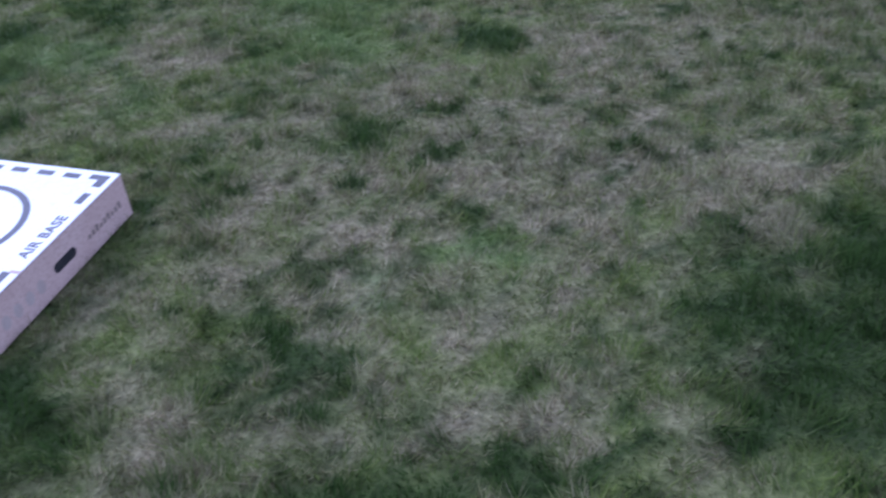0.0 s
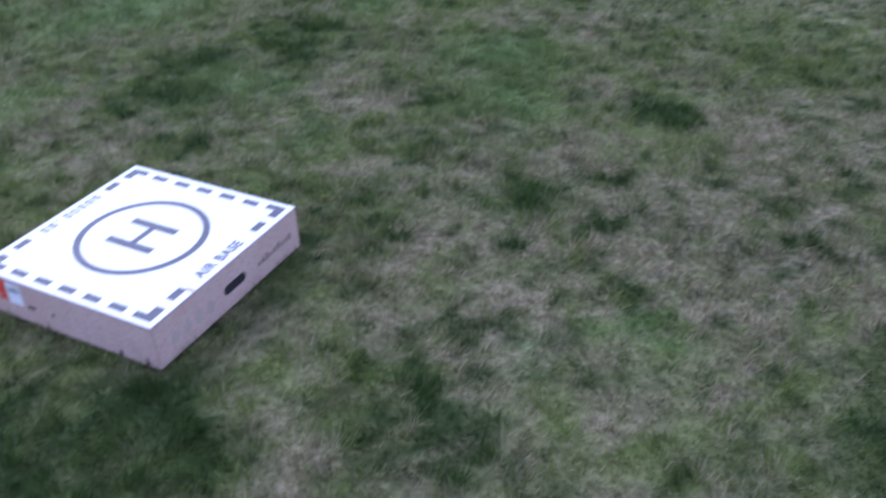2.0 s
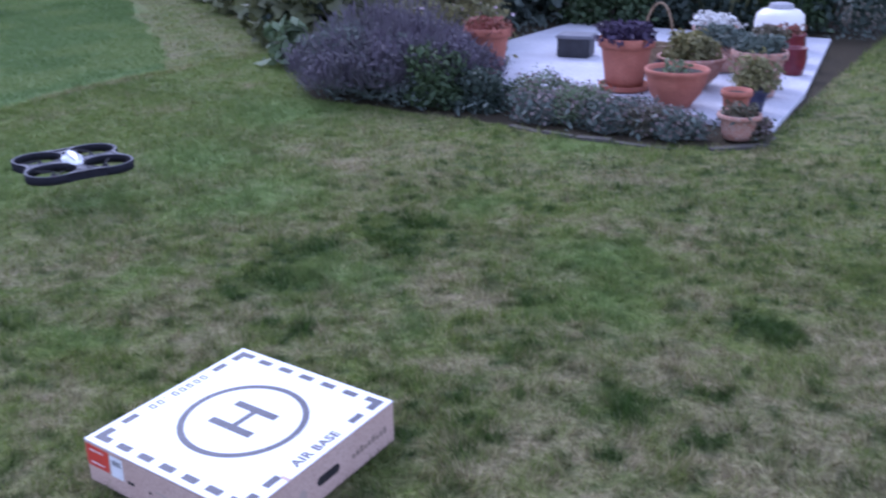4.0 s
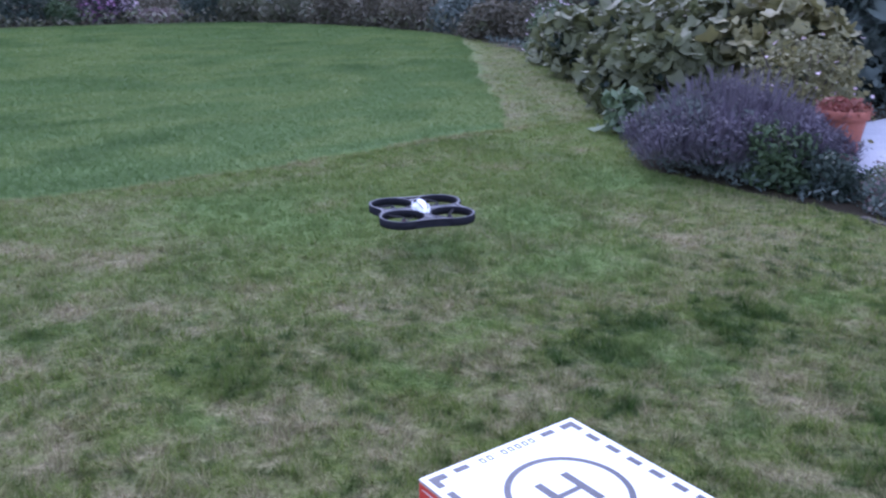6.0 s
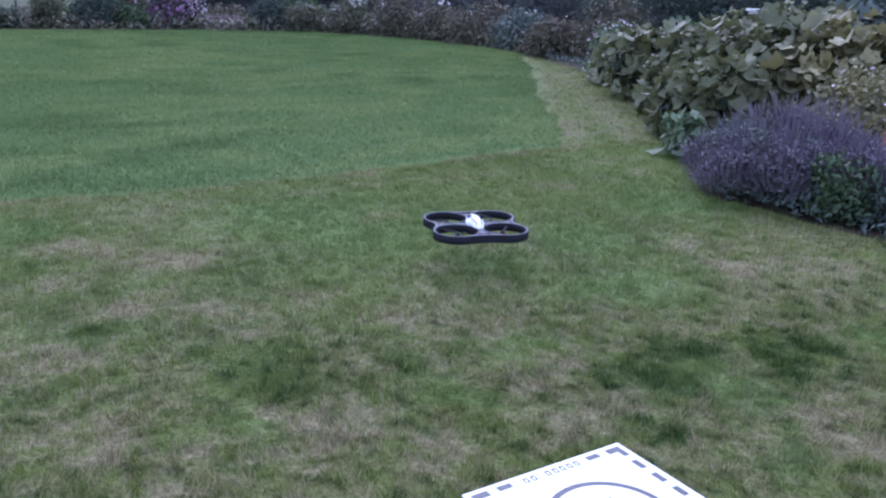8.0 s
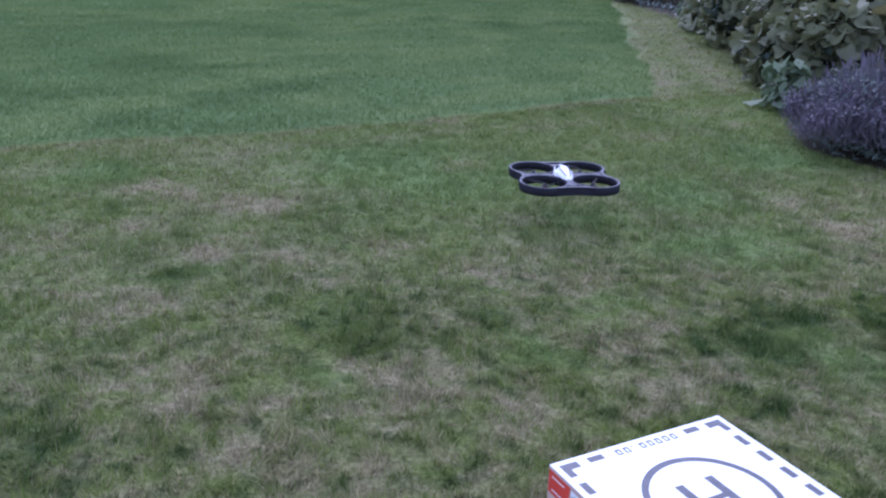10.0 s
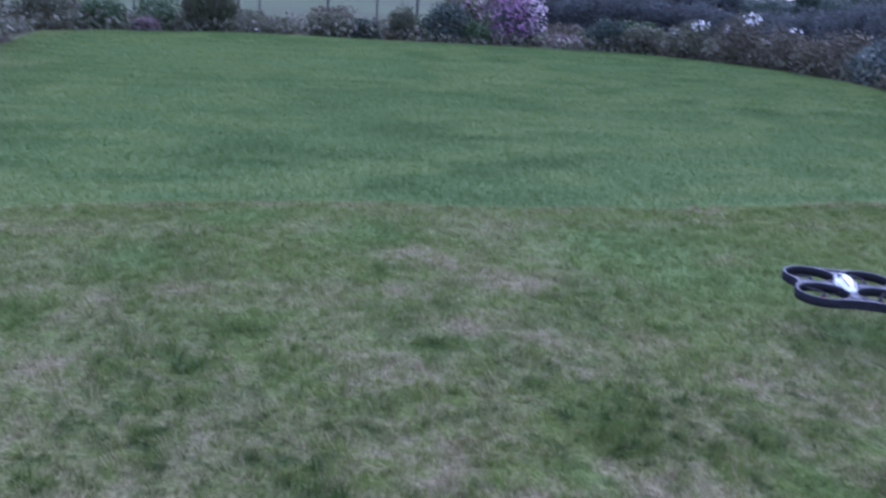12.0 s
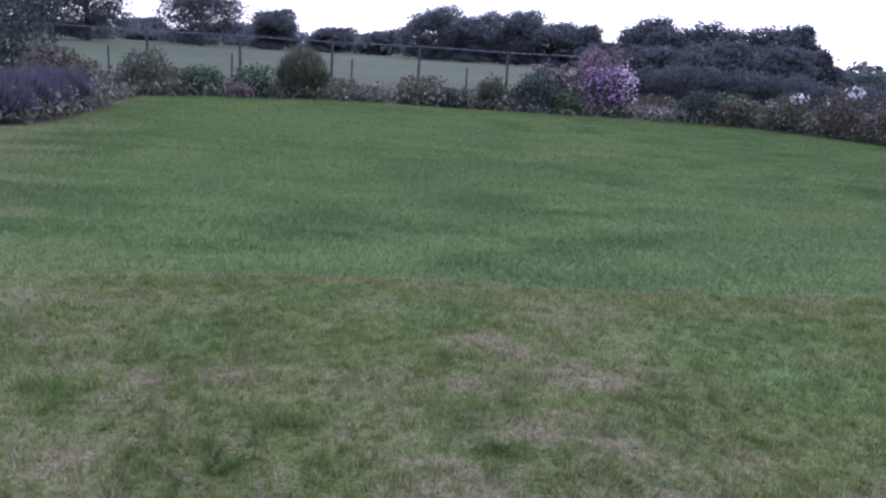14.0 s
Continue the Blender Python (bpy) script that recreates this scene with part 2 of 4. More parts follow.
def inside(x, y, poly):
    x, y = np.asarray(x), np.asarray(y)
    hit = np.zeros(x.shape, bool)
    for (x0, y0), (x1, y1) in zip(poly, poly[1:] + poly[:1]):
        if y0 != y1:
            hit ^= ((y0 > y) != (y1 > y)) & (x < (x1 - x0) * (y - y0) / (y1 - y0) + x0)
    return hit


BED_SIDE = [(-3.5, 4.1), (-2.9, 3.62), (-1.9, 3.66), (-0.7, 3.62), (-0.2, 3.66), (0.34, 3.96), (0.30, 12), (-3, 16), (-14, 16), (-12.7, 9.9), (-10, 8.9), (-6.05, 6.3), (-5.03, 5.94), (-4.0, 4.7)]
BED_FAR = [(-12.7, 9.9), (-15, 10.3), (-17.2, 10.1), (-19.3, 9.4), (-20.8, 8.3), (-21.9, 4.2), (-22.9, -1.7), (-22.0, -4.4), (-20.6, -6.3), (-17.3, -6.1), (-13.6, -5.95), (-12.5, -6.5), (-12, -12), (-27.5, -12), (-27.5, 16), (-14, 16)]
# patches (x, y, radius): straw, dark tufted growth and bright fresh growth
DRY_A = [(1.5, 0.15, 0.08), (1.71, 0.22, 0.06), (1.41, -0.17, 0.05), (1.24, -0.15, 0.05), (1.2, -0.34, 0.06), (1.56, -0.21, 0.05), (0.59, 0.89, 0.15), (1.77, 0.43, 0.08), (1.27, 0.01, 0.06), (1.73, -0.01, 0.05), (0.41, 0.77, 0.1), (0.78, -0.38, 0.08), (1.39, -0.37, 0.05), (1.98, 0.75, 0.1), (1.95, 0.02, 0.05), (-0.02, 1.15, 0.12), (1.38, 1.54, 0.15), (-1.12, 0.67, 0.19), (0.36, -0.57, 0.08), (1.29, -0.06, 0.06), (0.32, -0.05, 0.09), (1.26, 0.6, 0.07), (-0.05, 2.96, 0.1), (-0.36, 2.07, 0.1), (0.09, 2.1, 0.11), (-0.23, 1.37, 0.15), (0.15, 0.69, 0.08), (0.37, 1.16, 0.09), (0.57, 2.11, 0.11), (-0.93, -0.37, 0.15)]
DRY_B = [(0.82, 1.17, 0.11), (0.6, 0.46, 0.09), (-4.61, 0.5, 0.14), (-3.13, -0.35, 0.27), (-2.26, -0.34, 0.15), (-1.94, -0.22, 0.09), (-1.76, 0.32, 0.12), (-2.21, 0.25, 0.14), (-3.6, 2.78, 0.17), (-3.73, 3.71, 0.14), (-1.52, 0.74, 0.14), (-1.9, -1.07, 0.22), (-1.18, -0.43, 0.12), (-1.1, -0.73, 0.12), (-0.67, 0.43, 0.14), (-1.55, 2.4, 0.14), (-1.28, -1.03, 0.17), (-0.73, -0.14, 0.12), (-1.96, 2.45, 0.17), (-2.94, -0.88, 0.18), (-4.59, 1.62, 0.22), (-3.45, -0.58, 0.24), (-2.98, -0.21, 0.17), (-0.88, -0.9, 0.1), (-0.65, -0.64, 0.11), (-2.24, -1.29, 0.12), (-3.11, -0.22, 0.17), (-3.67, -0.69, 0.19), (-2.54, -0.62, 0.17), (-2.88, -1.24, 0.13)]
DRY_C = [(-2.27, 0.16, 0.16), (-2.16, -2.44, 0.15), (-2.84, -2.32, 0.14), (-3.38, 1.15, 0.21), (-3.05, -1.98, 0.13)]
DRY_SPOTS = DRY_A + DRY_B + DRY_C
LUSH_A = [(1.45, -0.29, 0.08), (1.07, -0.21, 0.07), (1.83, 0.31, 0.07), (2.09, 0.17, 0.11), (1.88, 0.07, 0.06), (1.08, 1.52, 0.1), (1.63, -0.25, 0.05), (0.79, -0.07, 0.07), (0.91, -0.17, 0.09), (-0.63, 1.63, 0.24), (1.78, 0.44, 0.1), (1.5, -0.1, 0.05), (1.26, 0.39, 0.06), (-0.47, 0.7, 0.11), (0.99, 1.59, 0.13), (0.74, 0.82, 0.14), (-0.69, 1.71, 0.14), (-0.88, 1.25, 0.17), (-1.59, -0.39, 0.18), (-0.75, 0.92, 0.18), (-1.33, 0.12, 0.13), (-1.25, -0.21, 0.08), (-2.24, -0.81, 0.13), (-1.39, -0.34, 0.16), (-1.74, -1.15, 0.15), (-1.16, -1.43, 0.13), (-2.54, -1.64, 0.15), (-2.76, -2.65, 0.17), (-2.17, -1.86, 0.11), (-3.26, -0.95, 0.1)]
# dark growth, then wider spots: growth plus lens corner darkening put into colour
LUSH_DIM_SPOTS = LUSH_A + [(2.1, 0.12, 0.36), (1.91, 0.28, 0.22), (2.3, 0.5, 0.25), (0.36, -0.51, 0.22), (0.1, -0.75, 0.25), (1.3, -0.55, 0.2)]
FRESH_A = [(-3.28, 0.94, 0.61), (-1.57, 1.72, 0.39), (-2.37, 2.0, 0.41), (-2.77, 3.16, 0.43), (-2.3, 1.23, 0.24), (-1.07, 0.17, 0.14), (-3.81, 0.56, 0.35), (-3.57, 0.76, 0.62), (-1.62, 1.51, 0.32), (-1.17, 0.65, 0.16), (-1.15, -0.62, 0.12), (-4.39, -1.69, 0.26), (-4.01, -0.9, 0.29), (-3.6, -2.25, 0.21), (-3.73, 0.84, 0.29), (-0.1, 0.85, 0.11), (0.43, 1.43, 0.24), (-0.57, 2.16, 0.17), (-1.24, 0.73, 0.14), (-0.62, 3.42, 0.27), (1.29, 0.31, 0.09), (1.08, 0.14, 0.07), (0.22, 1.84, 0.28), (-0.58, 1.13, 0.23)]
FRESH_SPOTS = FRESH_A


def mown_edge(y):
    return -4.72 + 0.10 * np.sin(1.3 * y + 0.4) + 0.12 * (lattice(y * 0 + 3.3, y, 0.5, 9) - 0.5)


def turf_at(x, y):
    """dry, lush, field, soil and long grass (0 to 1) at each place."""
    x, y = np.asarray(x, float), np.asarray(y, float)
    long = (x < mown_edge(y)) & (y < 3.85 + (-4.7 - x) * 0.70 + 0.25 * (lattice(x, y * 0, 0.6, 14) - 0.5) + 0.15 * (lattice(x, y, 0.12, 15) - 0.5))
    n1, n2, n3 = lattice(x, y, 0.55, 1), lattice(x, y, 0.16, 2), lattice(x, y, 0.05, 3)
    n4, n5 = lattice(x, y, 1.7, 4), lattice(x, y * 0.30, 0.13, 19)
    mown = np.clip((-x - 1.2) / 1.5, 0, 1)
    n2 = n2 * (1 - 0.5 * mown) + n5 * 0.5 * mown
    clump = lattice(x, y, 0.026, 23)
    dry = 0.47 - 0.12 * mown + 0.34 * (n1 - 0.5) + 0.55 * (n2 - 0.5) + (0.75 - 0.3 * mown) * (n3 - 0.5) + (0.5 - 0.2 * mown) * (clump - 0.5) + 0.25 * (n4 - 0.5)
    lush = 0.35 * np.clip(3.0 * (lattice(x, y, 0.6, 5) * 0.45 + lattice(x, y, 0.17, 6) * 0.33 + lattice(x, y, 0.06, 13) * 0.22) - 1.45, 0, 1)
    lush = lush + (0.85 - 0.60 * mown) * np.clip(3.2 * lattice(x, y, 0.042, 25) - 1.8, 0, 1)
    wx = x + 0.13 * (lattice(x, y, 0.20, 41) - 0.5) + 0.12 * (lattice(x, y, 0.06, 43) - 0.5)
    wy = y + 0.13 * (lattice(x, y, 0.20, 42) - 0.5) + 0.12 * (lattice(x, y, 0.06, 44) - 0.5)
    ragged = 0.45 + 1.1 * (0.5 * n2 + 0.5 * n3)
    kd, kl, kf = np.zeros_like(x), np.zeros_like(x), np.zeros_like(x)
    for px, py, r in DRY_SPOTS:
        kd = np.maximum(kd, np.exp(-((wx - px) ** 2 + (wy - py) ** 2) / (r * r * 0.9)))
    for px, py, r in LUSH_DIM_SPOTS:
        kl = np.maximum(kl, np.exp(-(((wx - px) ** 2 + (wy - py) ** 2) / (r * r * 0.95)) ** 1.4))
    for px, py, r in FRESH_SPOTS:
        kf = np.maximum(kf, np.exp(-((wx - px) ** 2 + (wy - py) ** 2) / (r * r * 0.9)))
    # fresher towards the borders
    green = np.clip((-x - 1.2) / 5.0, 0, 1) * 0.16 + np.clip((y - 1.0) / 2.5, 0, 1) * 0.22
    dry = dry - green + 0.46 * kd * ragged - 0.45 * kl - 0.48 * kf * (1 - 0.6 * kd)
    lush = lush * (1 - 0.75 * kd) * (1 - 0.6 * kf) + (1.0 - 0.62 * np.clip((0.3 - x) / 1.5, 0, 1)) * kl * ragged * (1 - 0.5 * kd)
    strip = (~long) & (x < -4.7)
    off = y - 3.85 - (-4.7 - x) * 0.70
    dry = np.where(strip, 0.27 + 0.16 * np.sin(off * 9.0 + 1.5 * n4) + 0.25 * (n1 - 0.5) + 0.35 * (n2 - 0.5) + 0.4 * (n3 - 0.5), dry)
    dry = np.where((~long) & (x < -2.2), dry - 0.13 * np.sin(11.0 * x + 0.8 * n1) * np.clip((-2.2 - x) / 1.5, 0, 1), dry)
    fleck = np.clip(lattice(x, y * 0.45, 0.28, 8) * lattice(x, y, 0.8, 18) * 3.8 - 0.55, 0, 1)
    dry = np.where(long, 0.03 + 0.10 * fleck, dry)
    # the ramp along y puts the lens's darker side into the lawn colour
    lush = np.where(long, (0.75 * lattice(x * 0.8, y * 0.6, 1.6, 10) + 0.2 * np.clip((y - 1) / 5, 0, 1)) * (0.1 + 1.3 * lattice(x, y * 0.45, 0.40, 17)) * (1 - fleck), lush)
    worn = np.clip((-3.4 + 0.15 * (x + 7.2) - y) / 1.4, 0, 1) * (0.6 + 0.8 * lattice(x, y, 0.5, 16))
    dry = np.where(long, dry + 0.38 * worn, dry)
    field = np.where(long, (0.78 - 0.3 * worn) * (1 - 0.35 * fleck) * (1 - 0.4 * np.clip(lush, 0, 1)), 0.42 * kf * (1 - 0.7 * kd) + 0.15 * mown * (1 - kd))
    field = np.where(strip, 0.0, field)
    field = np.where(x < -27.5, 1.0, field)
    soil = (inside(x, y, BED_SIDE) | inside(x, y, BED_FAR)).astype(float)
    soil = np.where(x < -27.5, 0.52 + 0.25 * lattice(x, y, 9.0, 51), soil)
    return np.clip(dry, 0, 1), np.clip(lush, 0, 1), field, soil, long.astype(float)


def lie(x, y):
    """Height of the ground."""
    long = turf_at(x, y)[4]
    return 0.012 * (lattice(x, y, 0.45, 11) - 0.5) + 0.026 * long - 0.006


# ---- ground: one sheet to the horizon ----
def graded(a, b, step, reach, growth):
    mid = np.arange(a, b + step, step)
    out = [step]
    while sum(out) < reach:
        out.append(out[-1] * growth)
    far = np.cumsum(out)
    return np.concatenate([a - far[::-1], mid, mid[-1] + far])


gx, gy = graded(-5.4, 2.8, 0.045, 2500, 1.07), graded(-2.8, 4.6, 0.045, 2500, 1.07)
X, Y = np.meshgrid(gx, gy, indexing="ij")
dry, lush, field, soil, long = turf_at(X, Y)
Zg = lie(X, Y)
idx = np.arange(X.size).reshape(X.shape)
quads = np.stack([idx[:-1, :-1], idx[1:, :-1], idx[1:, 1:], idx[:-1, 1:]], -1).reshape(-1, 4)
me = mesh_of("ground", np.stack([X, Y, Zg], -1).reshape(-1, 3), quads, GROUND, {"dry": dry.ravel(), "lush": lush.ravel(), "field": field.ravel(), "soil": soil.ravel()})
tagged(new("ground", me), "garden lawn with worn straw-coloured patches, meadow beyond", "ground", kind="structure")


# ---- grass ----
def blades(x0, x1, y0, y1, count, length, width, seed, tall):
    rng = np.random.default_rng(seed)
    x, y = rng.uniform(x0, x1, count), rng.uniform(y0, y1, count)
    x, y = x + 0.02 * rng.normal(size=count), y + 0.02 * rng.normal(size=count)
    dry, lush, field, soil, long = turf_at(x, y)
    keep = (soil < 0.5) & ((long > 0.5) == tall) & ~((abs(x) < 0.285) & (abs(y) < 0.285))
    x, y, dry, lush, field, long = (a[keep] for a in (x, y, dry, lush, field, long))
    n = len(x)
    z = lie(x, y) - 0.004
    a = lattice(x, y, 0.11, 21) * 4 * math.pi + rng.normal(0, 0.9, n)
    tuft = np.where(long > 0.5, 1.0, 0.45 + 1.25 * lattice(x, y, 0.055, 22) ** 1.6)
    size = length * rng.uniform(0.6, 1.35, n) * tuft * (1 + 0.35 * lush + 0.2 * long)
    lean = np.where(long > 0.5, rng.uniform(0.5, 1.2, n), rng.uniform(0.25, 1.15, n))
    tip = np.stack([x + size * np.sin(lean) * np.cos(a), y + size * np.sin(lean) * np.sin(a), z + size * np.cos(lean)], -1)
    b = a + math.pi / 2 + rng.normal(0, 0.5, n)
    w = width * rng.uniform(0.6, 1.3, n)
    side = np.stack([w * np.cos(b), w * np.sin(b), 0 * w], -1) / 2
    root = np.stack([x, y, z], -1)
    verts = np.stack([root - side, root + side, tip], 1).reshape(-1, 3)
    jitter = rng.normal(0, 0.34, n) * (1 - 0.6 * long)
    rep = lambda v: np.repeat(np.clip(v, 0, 1), 3)
    return verts, {"dry": rep(dry + jitter), "lush": rep(lush), "field": rep(field)}


def grass(label, tall, *rects):
    vs, ex = [], {"dry": [], "lush": [], "field": []}
    for i, r in enumerate(rects):
        v, e = blades(*r, seed=40 + i + int(abs(r[0]) * 7), tall=tall)
        vs.append(v)
        for k in ex:
            ex[k].append(e[k])
    v = np.concatenate(vs)
    me = mesh_of("grass", v, np.arange(len(v)).reshape(-1, 3), BLADE, {k: np.concatenate(a) for k, a in ex.items()})
    return tagged(new("grass", me), label, "grass", kind="stuff")


grass("short trampled lawn grass, patchy green and straw", False, (-1.6, 2.9, -1.2, 2.4, 280000, 0.034, 0.0042), (-4.9, -1.6, -3.2, 3.2, 200000, 0.036, 0.0055), (-1.6, 2.9, 2.4, 4.0, 50000, 0.036, 0.0055), (-1.6, 1.2, -3.2, -1.2, 60000, 0.034, 0.005),
      (0.3, 3.2, 3.9, 9.0, 26000, 0.04, 0.008), (-4.9, -1.6, 3.2, 4.9, 34000, 0.034, 0.006), (-13.0, -4.6, 3.6, 10.2, 110000, 0.03, 0.009), (-4.9, -1.0, -7, -3.2, 45000, 0.034, 0.007),
      (2.9, 7.0, -5, 9.0, 90000, 0.04, 0.010), (1.2, 2.9, -5, -1.2, 30000, 0.036, 0.008), (-1.0, 1.2, -7, -3.2, 30000, 0.036, 0.008), (-4.9, 7.0, -10, -7, 40000, 0.04, 0.011), (1.2, 7.0, -7, -5, 14000, 0.04, 0.011))
grass("longer fresh green lawn grass", True, (-9.5, -4.6, -7.5, 7.4, 320000, 0.042, 0.005), (-15.0, -9.5, -8.0, 10.2, 300000, 0.042, 0.007), (-23.0, -15.0, -7.0, 10.4, 240000, 0.044, 0.010))


# ---- foliage ----
def leaf_cloud(name, blobs, count, leaf, material, seed, slim=0.5, up=0.25, shell=0.55, round_leaf=False):
    """Many small folded leaves over lumpy blobs (x, y, z, rx, ry, rz), dense at the skin and thinner within."""
    rng = np.random.default_rng(seed)
    blobs = np.asarray(blobs, float)
    weight = (blobs[:, 3] * blobs[:, 4] + blobs[:, 3] * blobs[:, 5] + blobs[:, 4] * blobs[:, 5])
    pick = rng.choice(len(blobs), count, p=weight / weight.sum())
    d = rng.normal(size=(count, 3))
    d /= np.linalg.norm(d, axis=1)[:, None]
    d[:, 2] = np.where(d[:, 2] < -0.8, -d[:, 2], d[:, 2])
    az, el = np.arctan2(d[:, 1], d[:, 0]), d[:, 2]
    lump = 1 + 0.16 * np.sin(3.1 * az + 5 * el + pick) + 0.12 * np.sin(7 * az - 6 * el + 2 * pick)
    r = (shell + (1 - shell) * rng.random(count) ** 0.6) * lump * (1 + 0.10 * rng.normal(size=count))
    p = blobs[pick, :3] + d * r[:, None] * blobs[pick, 3:]
    nrm = d + 0.75 * rng.normal(size=(count, 3)) + np.array([0, 0, up])
    nrm /= np.linalg.norm(nrm, axis=1)[:, None]
    t = np.cross(nrm, rng.normal(size=(count, 3)))
    t /= np.linalg.norm(t, axis=1)[:, None]
    s = np.cross(nrm, t)
    size = leaf * rng.uniform(0.6, 1.35, count)[:, None]
    fold = 0.18 * size * nrm
    if round_leaf:
        ring = []
        for i in range(16):
            a = math.tau * i / 16
            wob = 0.5 * (1 + 0.15 * math.cos(5 * a)) * (0.35 if i == 8 else 1)
            ring.append(p + (t * math.cos(a) + s * slim * math.sin(a)) * size * wob + fold * (1.3 * abs(math.sin(a)) - 0.6 * abs(math.cos(a)) + 0.5 * math.cos(5 * a)))
        verts = np.stack([p - 0.4 * fold, *ring], 1).reshape(-1, 3)
        verts[:, 2] = np.maximum(verts[:, 2], 0.005)
        fan = np.array([(0, 1 + k, 1 + (k + 1) % 16) for k in range(16)])
        return mesh_of(name, verts, (np.arange(count)[:, None, None] * 17 + fan).reshape(-1, 3), material)
    verts = np.stack([p - t * size / 2, p + s * size * slim / 2 + fold + t * size * 0.08, p + t * size / 2, p - s * size * slim / 2 + fold + t * size * 0.08], 1).reshape(-1, 3)
    verts[:, 2] = np.maximum(verts[:, 2], 0.005)
    return mesh_of(name, verts, np.arange(len(verts)).reshape(-1, 4), material)


def spikes(name, cx, cy, rx, ry, h, count, width, material, seed, splay=0.45, base=0.0, low=0.15, high=0.66):
    """Upright or splayed stalks out of a mound: lavender, reeds, tall grasses."""
    rng = np.random.default_rng(seed)
    a, q = rng.uniform(0, math.tau, count), np.sqrt(rng.random(count))
    x0, y0 = cx + 0.45 * rx * q * np.cos(a), cy + 0.45 * ry * q * np.sin(a)
    dome = np.sqrt(np.clip(1 - 0.75 * q * q, 0.1, 1))
    top = np.stack([cx + rx * q * np.cos(a) * (1 - splay * 0.2), cy + ry * q * np.sin(a) * (1 - splay * 0.2), h * dome * rng.uniform(0.78, 1.1, count)], -1)
    root = np.stack([x0, y0, np.full(count, base)], -1)
    d = top - root
    lo = root + d * rng.uniform(low, high, count)[:, None]
    top += 0.03 * rng.normal(size=(count, 3))
    b = rng.uniform(0, math.tau, count)
    side = np.stack([np.cos(b), np.sin(b), 0 * b], -1) * (width * rng.uniform(0.6, 1.3, count))[:, None] / 2
    mid = lo * 0.45 + top * 0.55
    verts = np.stack([lo, mid + side, top, mid - side], 1).reshape(-1, 3)
    return mesh_of(name, verts, np.arange(len(verts)).reshape(-1, 4), material)


def stems(spread, height, count, radius, seed):
    rng = random.Random(seed)
    bm = bmesh.new()
    for _ in range(count):
        a, q = rng.uniform(0, math.tau), rng.uniform(0.25, 0.8) * spread
        tube([(0.06 * math.cos(a) * spread, 0.06 * math.sin(a) * spread, -0.02), (0.5 * q * math.cos(a), 0.5 * q * math.sin(a), 0.45 * height), (q * math.cos(a), q * math.sin(a), 0.85 * height)], [radius, radius * 0.7, radius * 0.3], 5, bm)
    return bm


def lumps(rx, ry, h, n, seed, lift=0.0):
    """Blobs that make an uneven bush of that half-width and height."""
    rng = random.Random(seed)
    out = [(0, 0, lift + (h - lift) * 0.48, rx * 0.72, ry * 0.72, (h - lift) * 0.5)]
    for i in range(n):
        a = math.tau * i / n + rng.uniform(-0.4, 0.4)
        q, k = rng.uniform(0.35, 0.62), rng.uniform(0.30, 0.48)
        z = lift + (h - lift) * rng.uniform(0.28, 0.74)
        out.append((rx * q * math.cos(a), ry * q * math.sin(a), z, rx * k, ry * k, min((h - lift) * k * 0.75, z)))
        a, k = a + 0.4, rng.uniform(0.30, 0.42)
        out.append((rx * 0.6 * math.cos(a), ry * 0.6 * math.sin(a), lift + (h - lift) * 0.17, rx * k, ry * k, (h - lift) * 0.2))
    return out


def bush(label, x, y, rx, ry, h, leaf, count, material, seed, bloom=None, category="shrub", group="", slim=0.5, name="shrub"):
    """A shrub: stems, a crown of leaves and, where given, blossom (material, count, size)."""
    t = thing(name, label, category, pose(x, y, 0), group)
    part("woody_base", stems(min(rx, ry), h, 9, 0.006 + 0.008 * h, seed), BARK, t)
    b = lumps(rx, ry, h, 8, seed)
    part("foliage", leaf_cloud("foliage", b, count, leaf, material, seed, slim), None, t)
    if bloom and len(bloom) == 4:
        m, n, size, k = bloom
        part("blossom", leaf_cloud("blossom", [(0.1 * k, 0.35 * rx, h * 0.86, k, k, 0.6 * k), (-0.2, -0.3 * rx, h * 0.62, 0.6 * k, 0.6 * k, 0.5 * k)], n, size, m, seed + 1, 0.85, 0.5, 0.7), None, t)
    elif bloom:
        m, n, size = bloom
        part("blossom", leaf_cloud("blossom", [(q[0], q[1], q[2] + 0.06 * h, q[3], q[4], q[5]) for q in b], n, size, m, seed + 1, 0.85, 0.5, 0.93), None, t)
    return t


